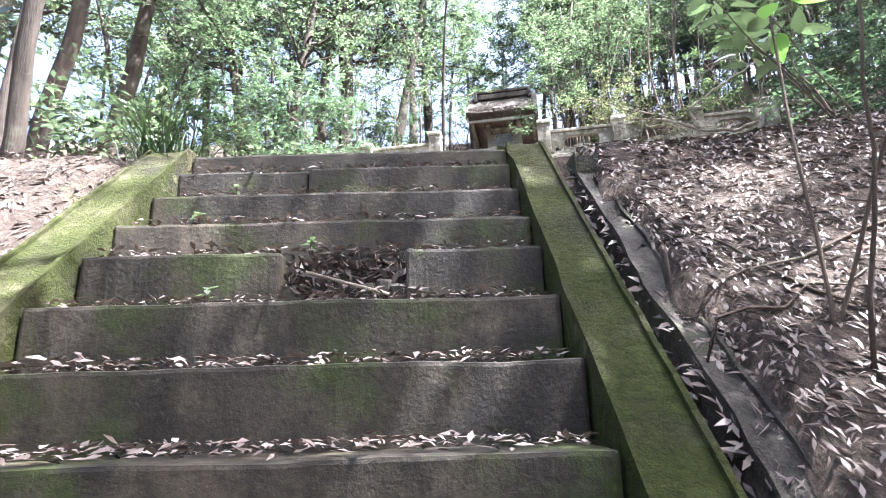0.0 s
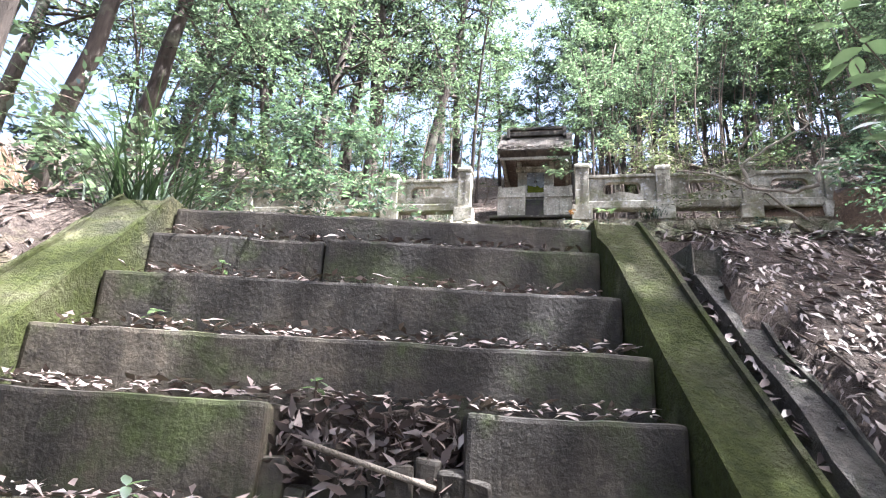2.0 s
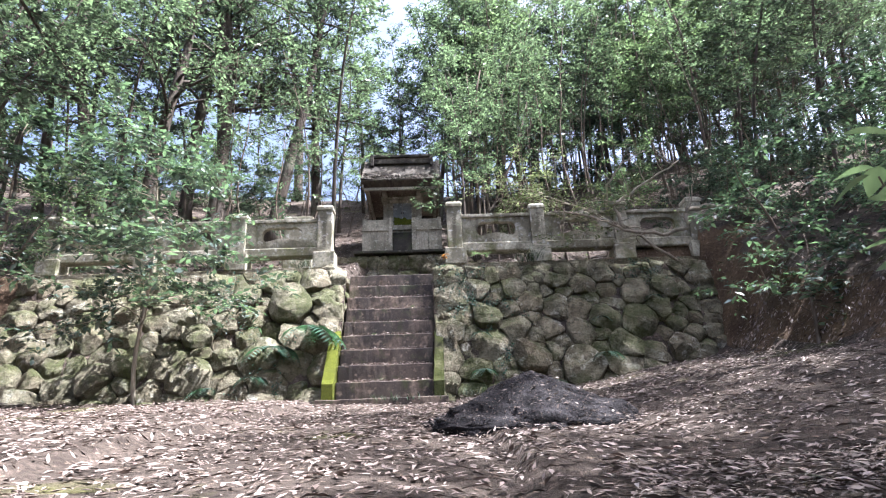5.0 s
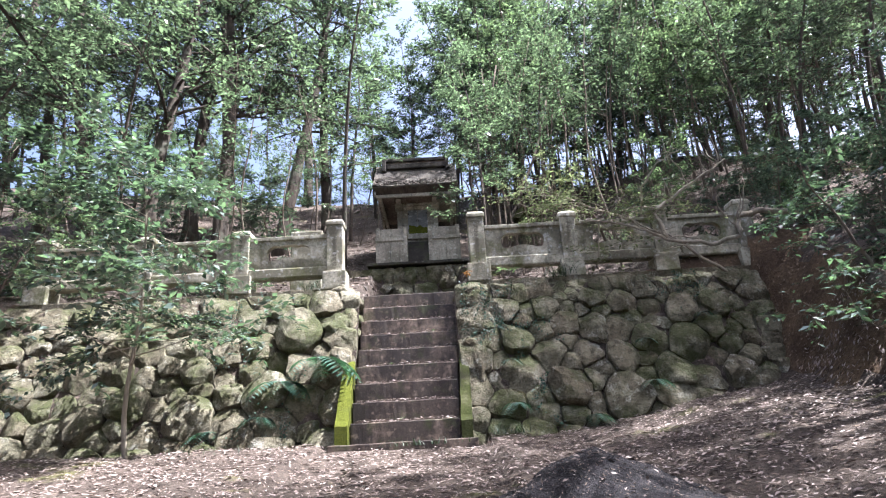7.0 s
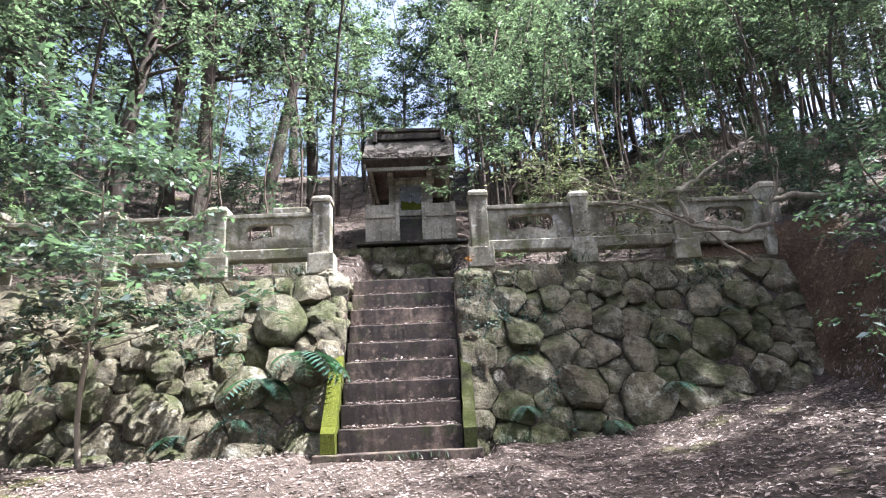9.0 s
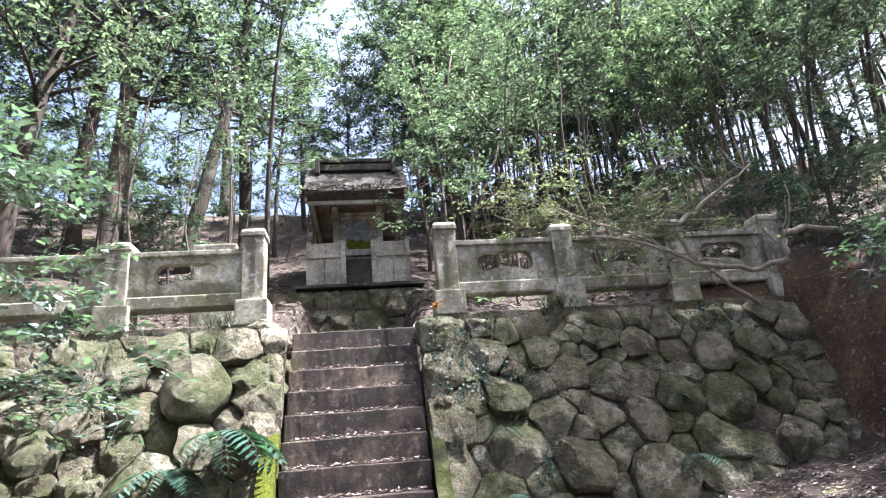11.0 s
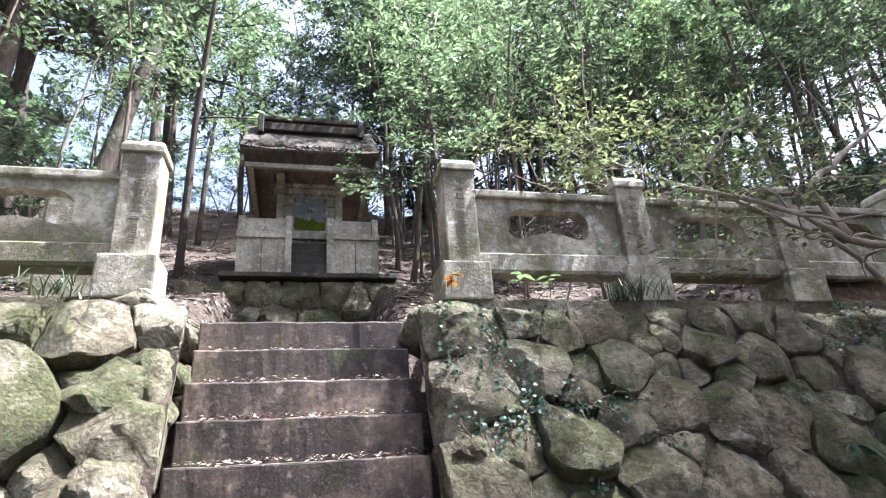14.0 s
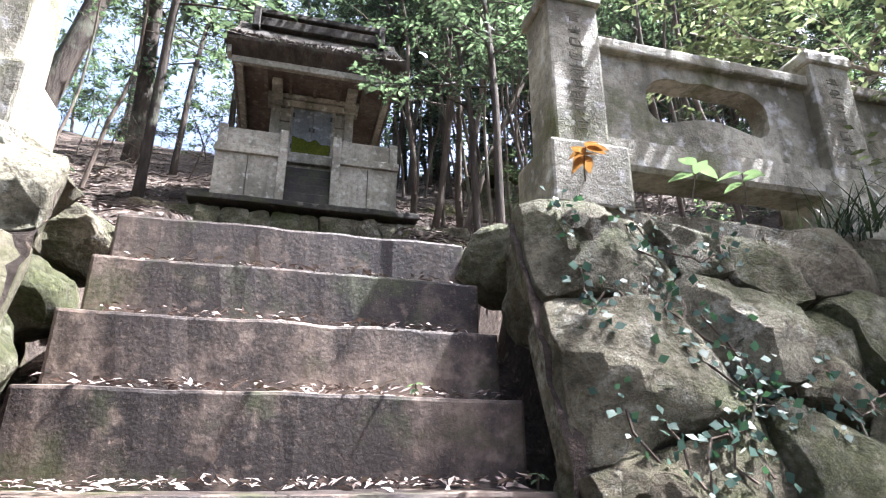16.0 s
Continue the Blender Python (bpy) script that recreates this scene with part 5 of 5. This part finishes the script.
def grass_tuft(place, n, length, seed, label, spread=0.06, out=(0, 0)):
    rng = np.random.default_rng(seed)
    bm = bmesh.new()
    for _ in range(n):
        a = rng.uniform(0, 6.28)
        d = Vector((math.cos(a) * rng.uniform(0.1, 0.7) + out[0], math.sin(a) * rng.uniform(0.1, 0.7) + out[1], 1)).normalized()
        p, size, w = Vector((rng.normal(0, spread), rng.normal(0, spread), -0.02)), length * rng.uniform(0.55, 1.1), rng.uniform(0.003, 0.006)
        side = Vector((-math.sin(a), math.cos(a), 0)) * w
        prev = None
        for k in range(6):
            f = k / 5
            q = p + d * size * f + Vector((math.cos(a) + out[0], math.sin(a) + out[1], -0.8)) * size * 0.42 * f * f
            now = (bm.verts.new(q - side * (1 - f * 0.9)), bm.verts.new(q + side * (1 - f * 0.9)))
            if prev:
                bm.faces.new((prev[0], prev[1], now[1], now[0]))
            prev = now
    ob = new("grass_tuft", mesh_of(bm, GRASS))
    ob.location = place
    return tagged(ob, label, "grass tuft", "grass tufts", "stuff")


grass_tuft((-0.78, -8.62, -0.86), 190, 0.66, 131, "tall tuft of dark grass at the stair head", 0.06)
grass_tuft((2.18, -0.62, 2.16), 110, 0.26, 132, "tuft of dark grass at the fence foot", 0.10, (0, -0.2))
grass_tuft((-1.32, -0.66, 2.16), 50, 0.18, 133, "thin grass at the fence foot", 0.08, (0, -0.2))
grass_tuft((1.15, -1.75, 0.05), 60, 0.20, 134, "thin grass at the wall foot", 0.12)
grass_tuft((0.2, -2.15, -0.02), 70, 0.12, 135, "short grass before the upper stair", 0.22)
grass_tuft((-2.0, -1.9, 0.0), 70, 0.16, 136, "short grass at the wall foot", 0.3)
grass_tuft((1.9, -9.9, ground(1.9, -9.9)), 70, 0.28, 137, "grass on the bank beside the stair", 0.12)


def sprout(place, size, n, material, label, seed):
    rng = np.random.default_rng(seed)
    it = thing("sprout", place, label, "seedling", "seedlings")
    blade = mesh_of(broad_leaf(size, size * 0.5), material, True)
    line = wander((0, 0, -0.01), (0.1, -0.1, 1), size * 1.6, 4, 0.1, rng)
    part("stem", tube(bmesh.new(), line, [0.003] * 5, 4), BARK, it)
    for k in range(n):
        ob = part("leaf", blade, None, it)
        ob.matrix_local = Matrix.Translation(line[-1 - k % 2]) @ Matrix.Rotation(6.28 * k / n + rng.normal(0, 0.3), 4, "Z") @ Matrix.Rotation(rng.normal(0.0, 0.3), 4, "Y")


for k, (run, u) in enumerate(((RUNS[3], -1.15), (RUNS[5], -0.95), (RUNS[2], -1.1), (RUNS[7], -1.2), (RUNS[4], -0.72))):
    drop = DROPS[RUNS.index(run)]
    sprout(tuple(STAIR @ Vector((u, run + 0.05, drop))), 0.035, 5, LEAF_FRESH, "small green seedling on a stair tread", 140 + k)
for k, (x, step) in enumerate(((-0.22, 5), (0.35, 3), (0.62, 4), (-0.05, 8))):
    sprout((x, -0.225 * step + 0.06, 2.15 - 0.24 * step), 0.032, 5, LEAF_FRESH, "small green seedling on a stair tread", 150 + k)
sprout((0.86, -0.78, 2.12), 0.075, 9, RUST, "rust-coloured seedling at the fence post", 160)
sprout((1.30, -0.72, 2.12), 0.10, 4, LEAF_FRESH, "broad green seedling at the fence foot", 161)
sprout((1.52, -0.72, 2.12), 0.09, 4, LEAF_FRESH, "broad green seedling at the fence foot", 162)

# fallen twigs on the bank and the clearing
twig_rng = np.random.default_rng(170)
for k in range(84):
    if k > 33:
        x, y = twig_rng.choice((-1, 1)) * twig_rng.uniform(1.4, 4.5), twig_rng.uniform(0.5, 6.0)
    elif k < 22:
        x, y = twig_rng.uniform(1.25, 3.6), twig_rng.uniform(-10.5, -7.5)
    else:
        x, y = twig_rng.uniform(-4, 4), twig_rng.uniform(-6.5, -2.3)
    a, size = twig_rng.uniform(0, 6.28), twig_rng.uniform(0.25, 0.9)
    pts = []
    for m in range(7):
        px, py = x + math.cos(a) * size * m / 6 + twig_rng.normal(0, 0.015), y + math.sin(a) * size * m / 6 + twig_rng.normal(0, 0.015)
        pts.append(Vector((px, py, ground(px, py) + 0.012)))
    ob = new("fallen_twig", mesh_of(tube(bmesh.new(), pts, [0.006 * (1 - 0.09 * m) for m in range(7)], 5), BARK, True))
    tagged(ob, "thin bare twig lying on the leaves", "twig", "fallen twigs")


# ---- boulders at the stair head ----
def boulder(place, size, seed, label="rounded field boulder beside the stair head"):
    rng = np.random.default_rng(seed)
    off = Vector(rng.uniform(-40, 40, 3))
    bm = bmesh.new()
    bmesh.ops.create_icosphere(bm, subdivisions=4, radius=1)
    cuts = []
    for _ in range(9):
        w = Vector(rng.normal(0, 1, 3)).normalized()
        cuts.append((w, rng.uniform(0.62, 0.9)))
    for v in bm.verts:
        q = v.co.copy()
        for w, far in cuts:
            over = q.dot(w) - far
            if over > 0:
                q -= w * over * 0.9
        q += noise.noise_vector(q * 1.7 + off) * 0.16 + noise.noise_vector(q * 5 + off) * 0.06 + noise.noise_vector(q * 13 + off) * 0.022
        v.co = Vector((q.x * size[0], q.y * size[1], q.z * size[2]))
    me = mesh_of(bm, STONE, True)
    me.set_sharp_from_angle(angle=radians(16))
    ob = new("boulder", me)
    ob.location = place
    ob.rotation_euler = (0, 0, rng.uniform(-0.4, 0.4))
    return tagged(ob, label, "boulder", "stair boulders")


for k, (x, y, z, a, b, c) in enumerate(((0.90, -0.52, 1.86, 0.24, 0.30, 0.26), (0.86, 0.02, 2.06, 0.20, 0.26, 0.18), (0.82, -0.90, 1.18, 0.15, 0.22, 0.20), (0.84, -1.10, 0.80, 0.16, 0.22, 0.26), (-0.96, -0.42, 2.02, 0.27, 0.28, 0.20), (-0.82, -0.28, 1.72, 0.16, 0.24, 0.15), (-0.98, -0.72, 1.52, 0.34, 0.28, 0.25), (-0.86, -0.98, 1.05, 0.17, 0.24, 0.24), (-0.82, 0.05, 2.02, 0.15, 0.24, 0.17), (-1.18, 2.92, 2.78, 0.30, 0.24, 0.52), (1.28, 2.92, 2.76, 0.32, 0.24, 0.50))):
    boulder((x, y, z), (a, b, c), 200 + k)

# the leaves and the stick lodged in the broken step
hole_rng = np.random.default_rng(230)
n = 320
u, f = hole_rng.uniform(-0.79, -0.43, n), hole_rng.uniform(0.0, 1.0, n)
base = np.array([tuple(STAIR @ Vector((a, RUNS[4] + 0.02 + 0.10 * b, DROPS[4] - 0.16 + 0.15 * b + hole_rng.uniform(0, 0.02)))) for a, b in zip(u, f)])
way = np.stack([hole_rng.normal(0, 1, n), hole_rng.normal(0, 1, n), hole_rng.normal(0.3, 0.5, n)], 1)
size = hole_rng.uniform(0.025, 0.06, n)
tagged(new("lodged_leaves", leaf_mesh("lodged_leaves", base, way, size, size * 0.32, LITTER, 0.1, None, hole_rng)), "dry leaves lodged in the broken step", "leaves", kind="stuff")
stick = [STAIR @ Vector((-0.72 + 0.05 * k, RUNS[4] - 0.012 + 0.004 * k, DROPS[4] - 0.07 - 0.014 * k)) for k in range(6)]
tagged(new("fallen_twig", mesh_of(tube(bmesh.new(), stick, [0.006] * 6, 5), BARK_PALE, True)), "pale stick lodged in the broken step", "twig", "fallen twigs")
bm = bmesh.new()
for k in range(9):
    a = -0.81 + 0.05 * k
    block(bm, a, RUNS[4] + 0.005 + hole_rng.uniform(0, 0.05), DROPS[4] - 0.20, a + 0.052, RUNS[4] + 0.16, DROPS[4] - 0.02 - 0.12 * abs(1 - k / 4.0) * 0.2 - hole_rng.uniform(0.03, 0.12), 0.012)
for v in bm.verts:
    v.co += noise.noise_vector(v.co * 12) * 0.02
part("rubble", bm, STEP, lower, "crumbled edge of the broken step")

# leaves and pale chips on the ash mound
n = 700
r, a = np.sqrt(hole_rng.uniform(0, 1, n)) * 0.95, hole_rng.uniform(0, 6.283, n)
base = []
for x, y in zip(r * np.cos(a) * 0.88, r * np.sin(a) * 0.75):
    ok, at, _, _ = heap.ray_cast(Vector((x, y, 2)), Vector((0, 0, -1)))
    base.append(tuple(heap.location + (at if ok else Vector((x, y, 0.02))) + Vector((0, 0, 0.006))))
way = np.stack([hole_rng.normal(0, 1, n), hole_rng.normal(0, 1, n), hole_rng.normal(0, 0.3, n)], 1)
size = hole_rng.uniform(0.015, 0.05, n)
tagged(new("mound_leaves", leaf_mesh("mound_leaves", base, way, size, size * 0.4, LITTER, 0.08, np.stack([hole_rng.normal(0, 0.4, n), hole_rng.normal(0, 0.4, n), np.ones(n)], 1), hole_rng)), "dry leaf bits scattered on the mound", "leaves", kind="stuff")

# leaves caught in the side gutter
n = 2600
gut = np.random.default_rng(240)
u, v = gut.uniform(0.17, 0.50, n), gut.uniform(0.0, 2.6, n)
lift = np.where(u < 0.27, gut.uniform(-0.21, -0.15, n), -0.088)
base = np.array([tuple(STAIR @ Vector((a, -b, -NOSING * b + c))) for a, b, c in zip(u, v, lift)])
way = np.array([tuple(STAIR.to_3x3() @ Vector((gut.normal(0, 1), d, NOSING * d + gut.normal(0, 0.15)))) for d in gut.normal(0, 1, n)])
size = gut.uniform(0.03, 0.07, n)
tagged(new("gutter_leaves", leaf_mesh("gutter_leaves", base, way, size, size * 0.3, LITTER, 0.08, np.tile(tuple(STAIR.to_3x3() @ Vector((0, -0.66, 0.75))), (n, 1)) + gut.normal(0, 0.3, (n, 3)), gut)), "dry leaves caught in the side gutter", "leaves", kind="stuff")
